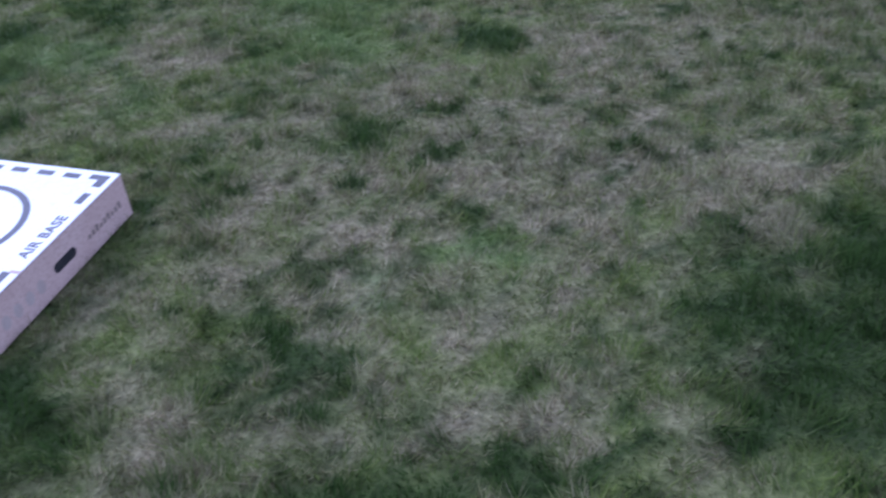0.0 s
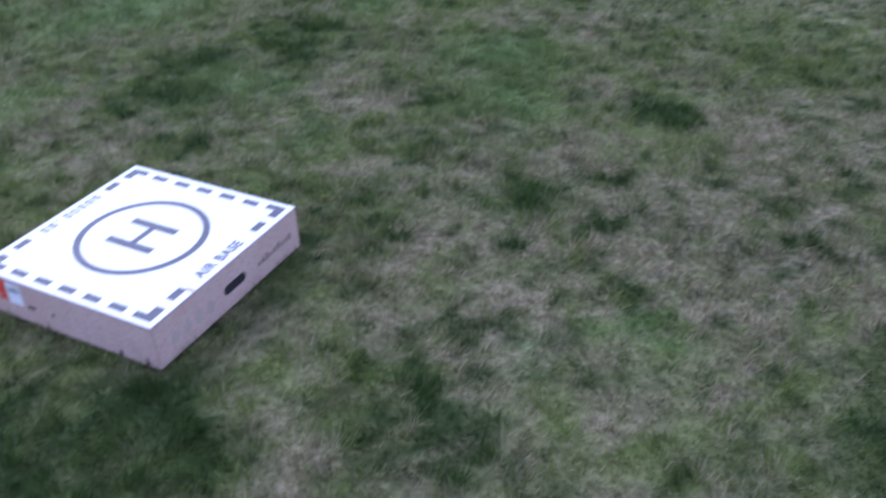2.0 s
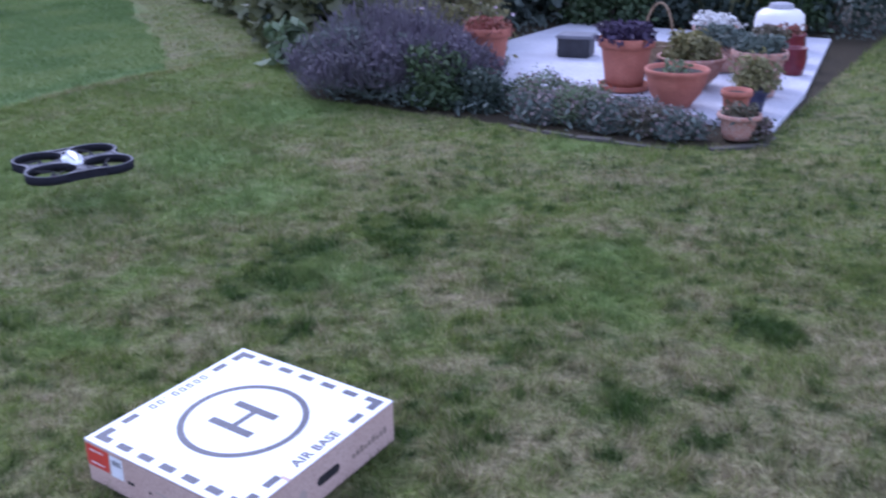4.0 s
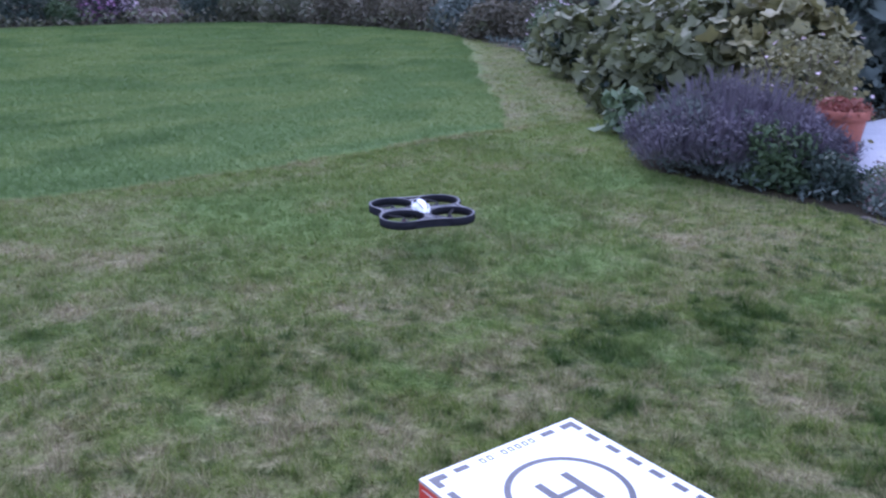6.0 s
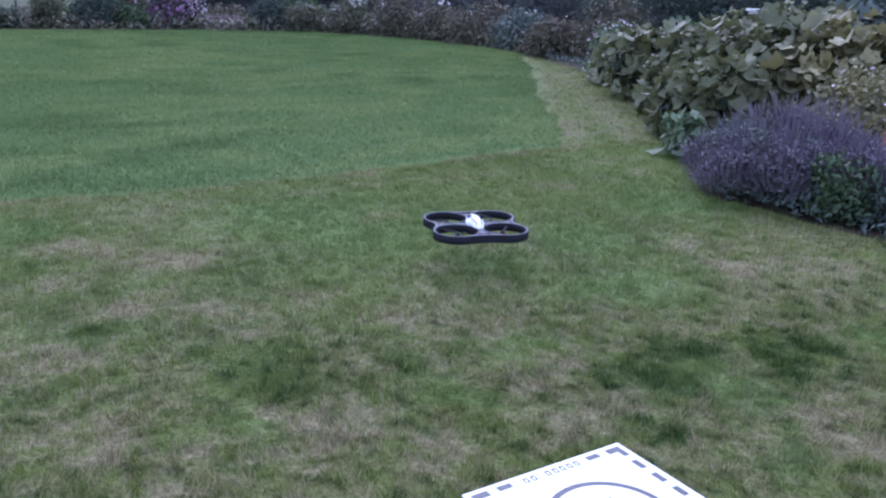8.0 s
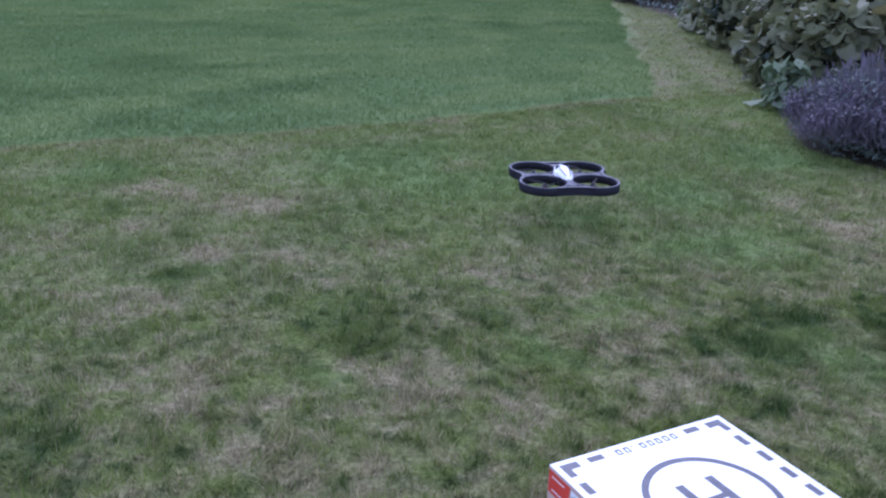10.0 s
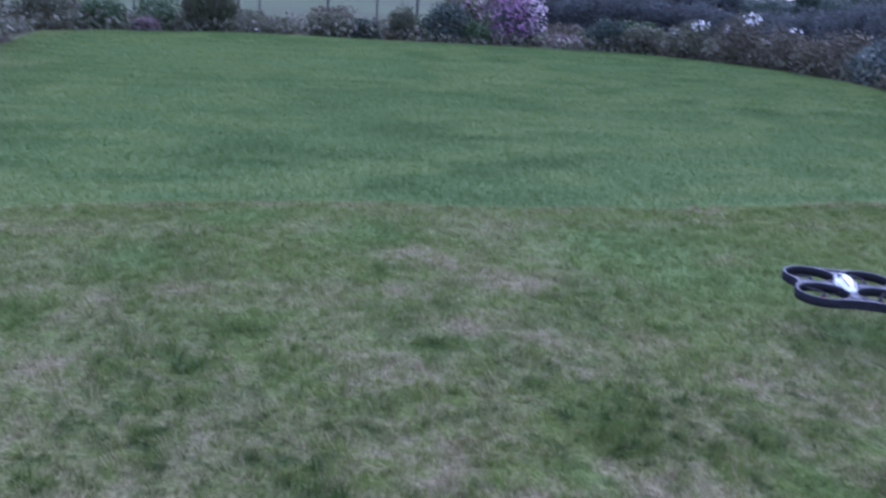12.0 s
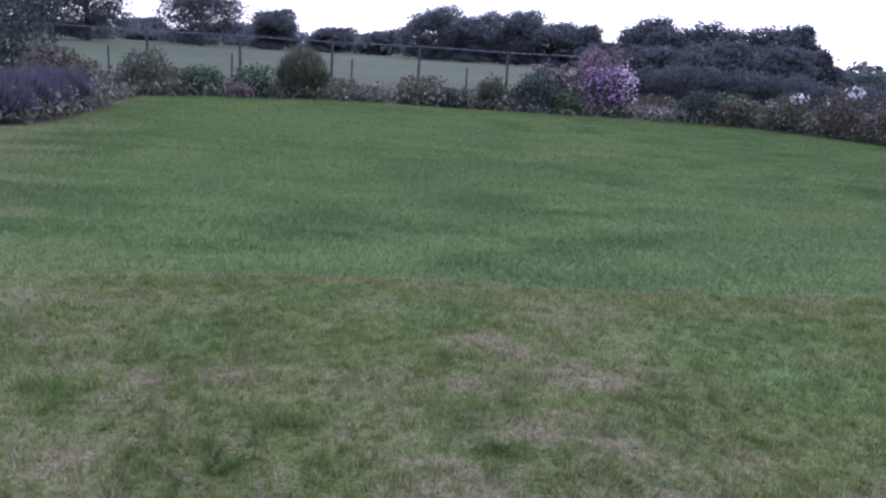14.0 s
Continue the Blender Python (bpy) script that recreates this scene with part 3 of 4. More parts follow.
def tree(label, x, y, h, w, material, seed, leaf=0.5, count=3500, bole=0.25, category="tree", group=""):
    """A tapered trunk with limbs and an uneven crown with gaps."""
    rng = random.Random(seed)
    t = thing("tree", label, category, pose(x, y, 0), group)
    bm = tube([(0, 0, -0.1), (0.02 * h, 0, 0.3 * h), (0.03 * h, 0.02 * h, 0.85 * h)], [0.035 * h, 0.024 * h, 0.006 * h], 8)
    blobs = [(0.02 * h, 0, h * 0.72, w * 0.27, w * 0.27, h * 0.25)]
    for i in range(16):
        a, z = math.tau * i / 16 * 2.4 + rng.uniform(-0.4, 0.4), bole + 0.05 + (0.86 - bole) * ((i * 0.618) % 1.0)
        q = w / 2 * rng.uniform(0.42, 0.72) * (1.05 - 0.5 * abs(z - 0.5))
        c = (q * math.cos(a), q * math.sin(a), z * h)
        tube([(0.01 * h, 0, z * h * 0.6), (c[0] * 0.5, c[1] * 0.5, z * h * 0.86), c], [0.014 * h, 0.009 * h, 0.003 * h], 5, bm)
        k = rng.uniform(0.17, 0.27)
        blobs.append((*c, w * k, w * k, min(h * k * 0.85, z * h)))
    part("trunk", bm, BARK, t)
    part("crown", leaf_cloud("crown", blobs, count, leaf, material, seed, 0.7, 0.7, 0.4), None, t)
    return t


# ---- the flat cardboard box with a printed landing pad ----
def polygon(points, z0, z1):
    bm = bmesh.new()
    lo, hi = [bm.verts.new((x, y, z0)) for x, y in points], [bm.verts.new((x, y, z1)) for x, y in points]
    bm.faces.new(lo[::-1])
    bm.faces.new(hi)
    for i in range(len(lo)):
        j = (i + 1) % len(lo)
        bm.faces.new((lo[i], lo[j], hi[j], hi[i]))
    return bm


def lettering(name, text, size, material, parent, m, label="", wide=1.0):
    cu = bpy.data.curves.new(name, "FONT")
    cu.body, cu.size, cu.align_x, cu.align_y, cu.extrude, cu.space_character = text, size, "CENTER", "CENTER", 0.0003, wide
    cu.offset = 0.0011
    tmp = new("lettering_source", cu)
    me = bpy.data.meshes.new_from_object(tmp.evaluated_get(bpy.context.evaluated_depsgraph_get()))
    bpy.data.objects.remove(tmp)
    me.materials.clear()
    me.materials.append(material)
    return part(name, me, material, parent, label, m=m)


S, H = 0.29, 0.13
box = thing("cardboard_box", "flat brown cardboard box with white printed landing-pad lid on grass", "box", pose(0, 0, 0))
bm = block(-S, S, -S, S, 0.0, H - 0.0015, 0.004)
body_of_box = part("carton", bm, CARD, box, "brown corrugated carton sides")
part("lid_print", block(-S + 0.001, S - 0.001, -S + 0.001, S - 0.001, H - 0.003, H, 0.0008), WHITE, box, "white printed lid")
INK_Z = (H - 0.0005, H + 0.0004)
bm = bmesh.new()
ring_o = [(0.176 * math.cos(a), 0.176 * math.sin(a)) for a in np.linspace(0, math.tau, 72, endpoint=False)]
ring_i = [(0.157 * math.cos(a), 0.157 * math.sin(a)) for a in np.linspace(0, math.tau, 72, endpoint=False)]
vo, vi = [bm.verts.new((0.002 + x, y, H + 0.0004)) for x, y in ring_o], [bm.verts.new((0.002 + x, y, H + 0.0004)) for x, y in ring_i]
for i in range(72):
    bm.faces.new((vo[i], vo[(i + 1) % 72], vi[(i + 1) % 72], vi[i]))
part("printed_ring", bm, INK, box, "dark grey ring")
bm = polygon([(-0.075, 0.036), (0.075, 0.036), (0.075, 0.062), (-0.075, 0.062)], *INK_Z)
for y0, y1, x0, x1 in ((-0.060, -0.034, -0.075, 0.075), (-0.034, 0.036, -0.007, 0.011)):
    b2 = polygon([(x0, y0), (x1, y0), (x1, y1), (x0, y1)], *INK_Z)
    tmp = bpy.data.meshes.new("tmp")
    b2.to_mesh(tmp)
    bm.from_mesh(tmp)
    b2.free()
    bpy.data.meshes.remove(tmp)
part("letter_h", bm, INK, box, "dark grey capital H")
for sx in (-1, 1):
    for sy in (-1, 1):
        pts = [(0.272, 0.272), (0.216, 0.272), (0.216, 0.25), (0.246, 0.25), (0.246, 0.218), (0.272, 0.218)]
        part("corner_mark", polygon([(sx * x, sy * y) for x, y in pts], *INK_Z), INK, box)
for k in range(-2, 3):
    for side_y in (-0.26, 0.256):
        x = 0.0815 * k
        part("dash", polygon([(x - 0.024, side_y - 0.011), (x + 0.024, side_y - 0.011), (x + 0.024, side_y + 0.011), (x - 0.024, side_y + 0.011)], *INK_Z), INK, box)
for x, y in ((-0.261, -0.163), (-0.261, 0.163), (0.256, -0.162), (0.256, 0.164)):
    part("dash", polygon([(x - 0.011, y - 0.024), (x + 0.011, y - 0.024), (x + 0.011, y + 0.024), (x - 0.011, y + 0.024)], *INK_Z), INK, box)
lettering("pad_lettering", "AIR BASE", 0.040, INK, box, pose(0.257, 0.0, H + 0.0003, 0, 0, 90), "dark grey printed capitals", 1.08)
# brand line as plain strokes
for i in range(8):
    y = -0.098 + i * 0.0265
    w = 0.017 if i not in (2,) else 0.006
    part("brand_stroke", polygon([(-0.270, y), (-0.264, y), (-0.264, y + w), (-0.270, y + w)], *INK_Z), INK, box)
    if i != 2:
        part("brand_stroke", polygon([(-0.249, y), (-0.245, y), (-0.245, y + w), (-0.249, y + w)], *INK_Z), INK, box)
        for e in (y, y + w - 0.005):
            part("brand_stroke", polygon([(-0.264, e), (-0.249, e), (-0.249, e + 0.005), (-0.264, e + 0.005)], *INK_Z), INK, box)


def on_side(points, lift=0.0006):
    """A thin print on the side that faces +x; points are (y, z)."""
    bm = bmesh.new()
    bm.faces.new([bm.verts.new((S + lift, y, z)) for y, z in points])
    return bm


def on_front(points, lift=0.0006):
    """A thin print on the side that faces -y; points are (x, z)."""
    bm = bmesh.new()
    bm.faces.new([bm.verts.new((x, -S - lift, z)) for x, z in points])
    return bm


slot = [(0.003 + 0.030 * (1 if math.cos(a) > 0 else -1) + 0.014 * math.cos(a), 0.061 + 0.014 * math.sin(a)) for a in np.linspace(0.01, math.tau + 0.01, 32, endpoint=False)]
part("hand_hole", on_side(slot, 0.0008), DARK, box, "dark oval hand hole")
for i in range(9):
    y = 0.100 + i * 0.0172
    part("side_print", on_side([(y, 0.050), (y + 0.012, 0.050), (y + 0.012, 0.062 + 0.004 * (i % 3)), (y, 0.062 + 0.004 * (i % 3))]), CARD_PRINT, box)
for i in range(4):
    c = -0.225 + i * 0.043
    part("side_print", on_side([(c + 0.014 * math.cos(a), 0.056 + 0.019 * math.sin(a)) for a in np.linspace(0, math.tau, 20, endpoint=False)]), surface("faint_print", (0.40, 0.315, 0.265), (0.43, 0.35, 0.30), None, 20, 90, 0.8) if i == 0 else bpy.data.materials["faint_print"], box)
part("red_label", on_front([(-0.284, 0.055), (-0.198, 0.055), (-0.192, 0.121), (-0.284, 0.121)]), RED_PRINT, box, "red printed label")
for z in (0.104, 0.066):
    part("label_text", on_front([(-0.270, z), (-0.215, z), (-0.215, z + 0.004), (-0.270, z + 0.004)], 0.001), WHITE, box)
part("sticker", on_front([(-0.190, 0.052), (-0.142, 0.052), (-0.138, 0.117), (-0.188, 0.117)], 0.0009), WHITE, box, "white paper sticker")
for i in range(7):
    x = -0.180 + i * 0.0052
    part("barcode", on_front([(x, 0.088), (x + 0.002 + 0.001 * (i % 2), 0.088), (x + 0.002 + 0.001 * (i % 2), 0.106), (x, 0.106)], 0.0014), INK, box)
for x, z, w, h in ((-0.128, 0.052, 0.026, 0.010), (-0.046, 0.053, 0.010, 0.009), (0.163, 0.006, 0.012, 0.016), (0.246, 0.006, 0.012, 0.010), (0.246, 0.020, 0.012, 0.006)):
    part("front_print", on_front([(x, z), (x + w, z), (x + w, z + h), (x, z + h)]), DARK, box)
for i in range(5):
    for j in range(3):
        x = -0.02 + i * 0.055
        part("front_print", on_front([(x, 0.03 + j * 0.018), (x + 0.038, 0.03 + j * 0.018), (x + 0.038, 0.036 + j * 0.018), (x, 0.036 + j * 0.018)]), bpy.data.materials["faint_print"], box)
part("tape", polygon([(0.262, -0.14), (0.2895, -0.14), (0.2895, -0.13), (0.262, -0.13)], H + 0.0002, H + 0.0006), CARD, box)


# ---- the hovering quadcopter ----
def annulus(bm, cx, cy, r0, r1, z0, z1, a0=0.0, a1=math.tau, sides=48):
    full = abs(a1 - a0 - math.tau) < 1e-6
    angles = np.linspace(a0, a1, sides, endpoint=not full)
    prof = [(r0, z0), (r1, z0), (r1 + 0.0015, (z0 + z1) / 2), (r1, z1 - 0.003), (r1 - 0.003, z1), (r0 + 0.003, z1), (r0, z1 - 0.003)]
    rings = [[bm.verts.new((cx + r * math.cos(a), cy + r * math.sin(a), z)) for r, z in prof] for a in angles]
    for i in range(len(rings) if full else len(rings) - 1):
        p, q = rings[i], rings[(i + 1) % len(rings)]
        for k in range(len(prof)):
            bm.faces.new((p[k], p[(k + 1) % len(prof)], q[(k + 1) % len(prof)], q[k]))
    if not full:
        bm.faces.new(rings[0])
        bm.faces.new(rings[-1][::-1])


drone = thing("quadcopter", "dark grey foam quadcopter with silver-white canopy hovering over the lawn", "drone", pose(-2.34, 1.16, 0.195, 0, 0, 160 - 90))
C, R0, R1 = 0.132, 0.112, 0.126
for sx in (-1, 1):
    for sy in (-1, 1):
        bm = bmesh.new()
        annulus(bm, sx * C, sy * C, R0, R1, -0.022, 0.020)
        g = part("guard_ring", bm, FOAM, drone, "dark grey foam propeller guard", True)
        # thin top band that carries the painted sky light
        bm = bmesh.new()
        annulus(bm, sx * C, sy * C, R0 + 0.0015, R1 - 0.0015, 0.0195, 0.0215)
        part("rim", bm, FOAM_SKYLIT, g, "lighter top face, sky light put into the colour")
# webs between neighbouring rings: a concave band outside and a stem to the middle
for k in range(4):
    m = Matrix.Rotation(k * math.pi / 2, 4, "Z")
    bm = bmesh.new()
    big, half, dip = (0.36, 0.26, 0.010) if k % 2 else (0.10, 0.75, 0.030)
    cx = C + R1 - 0.006 + big - dip
    pts_o = [(cx - big * math.cos(a), big * math.sin(a)) for a in np.linspace(-half, half, 15)]
    pts_i = [(x - 0.016 - 0.004 * (1 - abs(i - 7) / 7), y) for i, (x, y) in enumerate(pts_o)]
    ring = pts_o + pts_i[::-1]
    lo, hi = [bm.verts.new((x, y, -0.022)) for x, y in ring], [bm.verts.new((x, y, 0.0205)) for x, y in ring]
    n = len(pts_o)
    for i in range(n - 1):
        a, b, c, d = i, i + 1, 2 * n - 2 - i, 2 * n - 1 - i
        bm.faces.new((hi[a], hi[b], hi[c], hi[d]))
        bm.faces.new((lo[d], lo[c], lo[b], lo[a]))
        bm.faces.new((lo[a], lo[b], hi[b], hi[a]))
        bm.faces.new((lo[c], lo[d], hi[d], hi[c]))
    bm.faces.new((lo[0], hi[0], hi[2 * n - 1], lo[2 * n - 1]))
    bm.faces.new((lo[n - 1], lo[n], hi[n], hi[n - 1]))
    bm.transform(m)
    w = part("web", bm, FOAM, drone)
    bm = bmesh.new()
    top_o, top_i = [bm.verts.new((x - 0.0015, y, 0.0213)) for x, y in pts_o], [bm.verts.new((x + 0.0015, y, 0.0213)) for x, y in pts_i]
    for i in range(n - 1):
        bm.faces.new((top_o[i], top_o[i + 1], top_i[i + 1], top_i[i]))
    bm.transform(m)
    part("rim", bm, FOAM_SKYLIT, w, "lighter top face, sky light put into the colour")
    bm = bmesh.new()
    pts = [(0.035, -0.018), (0.10, -0.012), (0.135, -0.0075), (0.17, -0.012), (0.20, -0.022), (0.20, 0.022), (0.17, 0.012), (0.135, 0.0075), (0.10, 0.012), (0.035, 0.018)]
    lo, hi = [bm.verts.new((x, y, -0.020)) for x, y in pts], [bm.verts.new((x, y, 0.019)) for x, y in pts]
    for i in range(10):
        j = (i + 1) % 10
        bm.faces.new((lo[i], lo[j], hi[j], hi[i]))
    for a, b, c, d in ((0, 1, 8, 9), (1, 2, 7, 8), (2, 3, 6, 7), (3, 4, 5, 6)):
        bm.faces.new((hi[a], hi[b], hi[c], hi[d]))
        bm.faces.new((lo[d], lo[c], lo[b], lo[a]))
    bm.transform(m)
    # whole stem in the foam colour with sky light painted in
    part("stem", bm, FOAM_SKYLIT, drone)
bm = block(-0.045, 0.045, -0.085, 0.085, -0.028, 0.012, 0.012)
part("belly", bm, PLASTIC, drone)
# canopy: faceted shell lofted along y, nose at +y
bm = bmesh.new()
secs = [(-0.115, 0.014, 0.018, 0.026), (-0.085, 0.027, 0.012, 0.043), (-0.040, 0.036, 0.010, 0.056), (0.010, 0.038, 0.010, 0.060), (0.055, 0.033, 0.010, 0.055), (0.090, 0.026, 0.010, 0.044), (0.118, 0.020, 0.008, 0.032), (0.128, 0.012, 0.012, 0.024)]
rings = []
for y, w, z0, z1 in secs:
    h = z1 - z0
    rings.append([bm.verts.new((x, y, z)) for x, z in ((-w, z0), (-w * 1.06, z0 + 0.4 * h), (-w * 0.72, z0 + 0.8 * h), (-w * 0.28, z1), (w * 0.28, z1), (w * 0.72, z0 + 0.8 * h), (w * 1.06, z0 + 0.4 * h), (w, z0))])
for p, q in zip(rings, rings[1:]):
    for k in range(8):
        bm.faces.new((p[k], p[(k + 1) % 8], q[(k + 1) % 8], q[k]))
bm.faces.new(rings[0])
bm.faces.new(rings[-1][::-1])
can = part("canopy", bm, SHELL, drone, "silver-white faceted canopy")
for sx in (-1, 1):
    bm = bmesh.new()
    pts = [(0.032, -0.038, 0.016), (0.050, -0.020, 0.020), (0.052, 0.016, 0.020), (0.034, 0.040, 0.016)]
    lo = [bm.verts.new((sx * x, y, z - 0.006)) for x, y, z in pts]
    hi = [bm.verts.new((sx * x * (0.92 if i in (1, 2) else 0.9), y * 0.8, z + (0.026 if i in (0, 3) else 0.012))) for i, (x, y, z) in enumerate(pts)]
    bm.faces.new(lo)
    bm.faces.new(hi)
    for i in range(4):
        j = (i + 1) % 4
        bm.faces.new((lo[i], lo[j], hi[j], hi[i]))
    part("fairing", bm, SHELL, can)
for sx in (-1, 1):
    part("panel_line", tube([(sx * 0.012, -0.095, 0.0405), (sx * 0.0225, -0.04, 0.0515), (sx * 0.0235, 0.01, 0.0552), (sx * 0.017, 0.06, 0.0495), (sx * 0.013, 0.105, 0.037)], 0.0022, 5), INK, can, "dark panel line")
part("seam", block(-0.036, 0.036, 0.024, 0.0265, 0.02, 0.0596), INK, can)
part("lens", lathe([(0.006, 0), (0.006, 0.004), (0.004, 0.005)], 12), PLASTIC, can, m=pose(0, 0.127, 0.018, -90))
for sx in (-1, 1):
    for sy in (-1, 1):
        arm = part("arm", tube([(sx * 0.02, sy * 0.02, -0.012), (sx * 0.125, sy * 0.125, -0.014)], 0.0045, 8), CARBON, drone)
        mot = part("motor_mount", lathe([(0.013, -0.024), (0.014, -0.006), (0.010, 0.0), (0.006, 0.004), (0.003, 0.010)], 14, at=(sx * 0.127, sy * 0.127, 0)), PLASTIC, drone)
        part("gear", lathe([(0.016, -0.0075), (0.016, -0.0045)], 20, at=(sx * 0.127, sy * 0.127, 0)), PLASTIC, mot)
        part("foot", tube([(sx * 0.128, sy * 0.128, -0.02), (sx * 0.131, sy * 0.131, -0.05), (sx * 0.127, sy * 0.127, -0.058)], [0.006, 0.005, 0.003], 7), PLASTIC, mot)
        bm = bmesh.new()
        for s in (-1, 1):
            secs2 = [(0.006, 0.004, 0.0015), (0.03, 0.011, 0.004), (0.065, 0.0095, 0.003), (0.098, 0.005, 0.0015)]
            rr = []
            for r, c, t in secs2:
                rr.append([bm.verts.new(v) for v in ((s * r, -c * s, 0.009 + t), (s * r, c * s, 0.009 - t), (s * r, c * s, 0.0078 - t), (s * r, -c * s, 0.0078 + t))])
            for p, q in zip(rr, rr[1:]):
                for k in range(4):
                    bm.faces.new((p[k], p[(k + 1) % 4], q[(k + 1) % 4], q[k]))
            bm.faces.new(rr[0])
            bm.faces.new(rr[-1])
        bm.transform(pose(sx * 0.127, sy * 0.127, 0, 0, 0, 35 + 55 * sx + 25 * sy))
        part("propeller", bm, PROP, mot)
        if sy < 0:
            part("lamp", lathe([(0.0035, 0), (0.0035, 0.004), (0.002, 0.006)], 10, at=(sx * 0.131, sy * 0.143, -0.017)), LED, mot, "lit red lamp")


# ---- patio with pots ----
bm = polygon([(-2.9, 4.95), (-1.55, 4.55), (0.34, 4.33), (0.28, 5.5), (-0.08, 8.4), (-2.9, 8.2)], -0.05, 0.03)
bmesh.ops.bevel(bm, geom=[e for e in bm.edges], offset=0.006, segments=1, affect="EDGES")
tagged(part("patio", bm, STONE), "pale grey paved terrace beside the flower bed", "patio", kind="structure")
# low edging along the lawn
edge_pts = [(-1.2, 3.63), (-0.7, 3.60), (-0.2, 3.64), (0.10, 3.76), (0.34, 3.96), (0.36, 4.3)]
edging = thing("bed_edging", "low weathered stone edging of the flower bed", "edging", kind="structure")
rng = random.Random(5)
for (x0, y0), (x1, y1) in zip(edge_pts, edge_pts[1:]):
    n = max(1, round(math.hypot(x1 - x0, y1 - y0) / 0.22))
    for i in range(n):
        u = (i + 0.5) / n
        ln = math.hypot(x1 - x0, y1 - y0) / n
        part("edging_stone", block(-ln / 2 + 0.004, ln / 2 - 0.004, -0.035, 0.035, -0.03, 0.004 + rng.uniform(-0.01, 0.01), 0.009), EDGING, edging,
             m=pose(x0 + (x1 - x0) * u, y0 + (y1 - y0) * u + rng.uniform(-0.006, 0.006), 0, rng.uniform(-4, 4), rng.uniform(-3, 3), math.degrees(math.atan2(y1 - y0, x1 - x0))))


def pot(label, x, y, r, h, shape, material, z=0.03, saucer=False, leaves=None, name="plant_pot", group="pots on the terrace"):
    """A thrown pot with rim, soil and, where given, a plant (material, count, leaf, half-width, height)."""
    t = thing(name, label, "plant pot", pose(x, y, z), group)
    if shape == "flower":
        prof = [(r * 0.66, 0.012), (r * 0.72, h * 0.3), (r * 0.88, h * 0.80), (r * 0.89, h * 0.815), (r * 0.99, h * 0.825), (r, h * 0.90), (r * 0.985, h * 0.99), (r * 0.96, h), (r * 0.88, h * 0.985), (r * 0.85, h * 0.88), (0.0001, h * 0.87)]
    elif shape == "bowl":
        prof = [(r * 0.45, 0.0), (r * 0.50, h * 0.04), (r * 0.78, h * 0.35), (r * 0.93, h * 0.72), (r * 0.95, h * 0.86), (r, h * 0.90), (r, h * 0.97), (r * 0.97, h), (r * 0.90, h * 0.97), (r * 0.86, h * 0.80), (0.0001, h * 0.78)]
    else:
        prof = [(r * 0.78, 0.0), (r * 0.85, h * 0.1), (r, h * 0.55), (r * 0.93, h * 0.9), (r * 0.97, h * 0.95), (r * 0.95, h), (r * 0.85, h * 0.98), (r * 0.83, h * 0.88), (0.0001, h * 0.86)]
    part("pot_wall", lathe(prof, 32), material, t, "", True)
    part("soil", lathe([(r * 0.82, h * 0.80), (r * 0.84, h * 0.885), (0.0001, h * 0.90)], 20), EARTH, t)
    if saucer:
        part("saucer", lathe([(r * 0.72, 0.0), (r * 0.86, 0.012), (r * 0.92, 0.05), (r * 0.88, 0.05), (r * 0.80, 0.02), (0.0001, 0.018)], 28), material, t)
    if leaves:
        m, n, size, w, hh = leaves
        part("plant", leaf_cloud("plant", [(a, b, h * 0.9 + c, d, e, f) for a, b, c, d, e, f in lumps(w, w, hh, 6, int(100 * r + 10 * abs(x)))], n, size, m, int(77 + 50 * abs(x) + 9 * y), 0.45), None, t)["kind"] = "stuff"
    return t


pot("large terracotta flower pot with saucer and dark purple foliage", -0.94, 4.99, 0.215, 0.40, "flower", TERRA, saucer=True, leaves=(LEAF_PLUM, 1100, 0.07, 0.23, 0.13))
pot("wide terracotta bowl planter with bare soil and a few sprigs", -0.42, 4.64, 0.225, 0.27, "bowl", TERRA, leaves=(LEAF_PALE, 60, 0.05, 0.12, 0.08))
pot("second terracotta bowl with pale green foliage", -0.55, 5.35, 0.26, 0.24, "bowl", TERRA_OLD, leaves=(LEAF_YELLOW, 900, 0.06, 0.25, 0.20))
pot("weathered terracotta pot with grey green shrub", -0.02, 5.25, 0.20, 0.34, "flower", TERRA_OLD, leaves=(LEAF_GREY, 800, 0.05, 0.21, 0.13))
pot("tall red glazed pot on the terrace edge", -0.03, 5.60, 0.11, 0.40, "urn", RED_GLAZE, leaves=(LEAF_BROWN, 400, 0.05, 0.15, 0.10))
pot("dark blue glazed pot with pale trailing plant", 0.10, 4.72, 0.105, 0.17, "flower", BLUE_GLAZE, leaves=(LEAF_YELLOW, 700, 0.045, 0.19, 0.24))
pot("small terracotta pot beside the bed", 0.08, 4.36, 0.10, 0.22, "flower", TERRA)
pot("old terracotta trough pot among the edging plants", 0.19, 4.06, 0.135, 0.17, "flower", TERRA_OLD, z=0.0, leaves=(LEAF_BROWN, 220, 0.04, 0.13, 0.08))
pot("pair of small red glazed pots, one with sprigs", -0.14, 6.75, 0.14, 0.26, "urn", RED_GLAZE, leaves=(RED_PETAL, 200, 0.05, 0.13, 0.10))
pot("red glazed pot near the white container", 0.02, 6.25, 0.10, 0.22, "urn", RED_GLAZE)
pot("dark plastic pot tucked behind the large one", -0.63, 5.10, 0.12, 0.22, "flower", BLACK_POT)
pot("terracotta pot with red flowering plant beside the lavender", -2.12, 4.92, 0.20, 0.40, "flower", TERRA, z=0.03, leaves=(RED_PETAL, 300, 0.055, 0.24, 0.12))
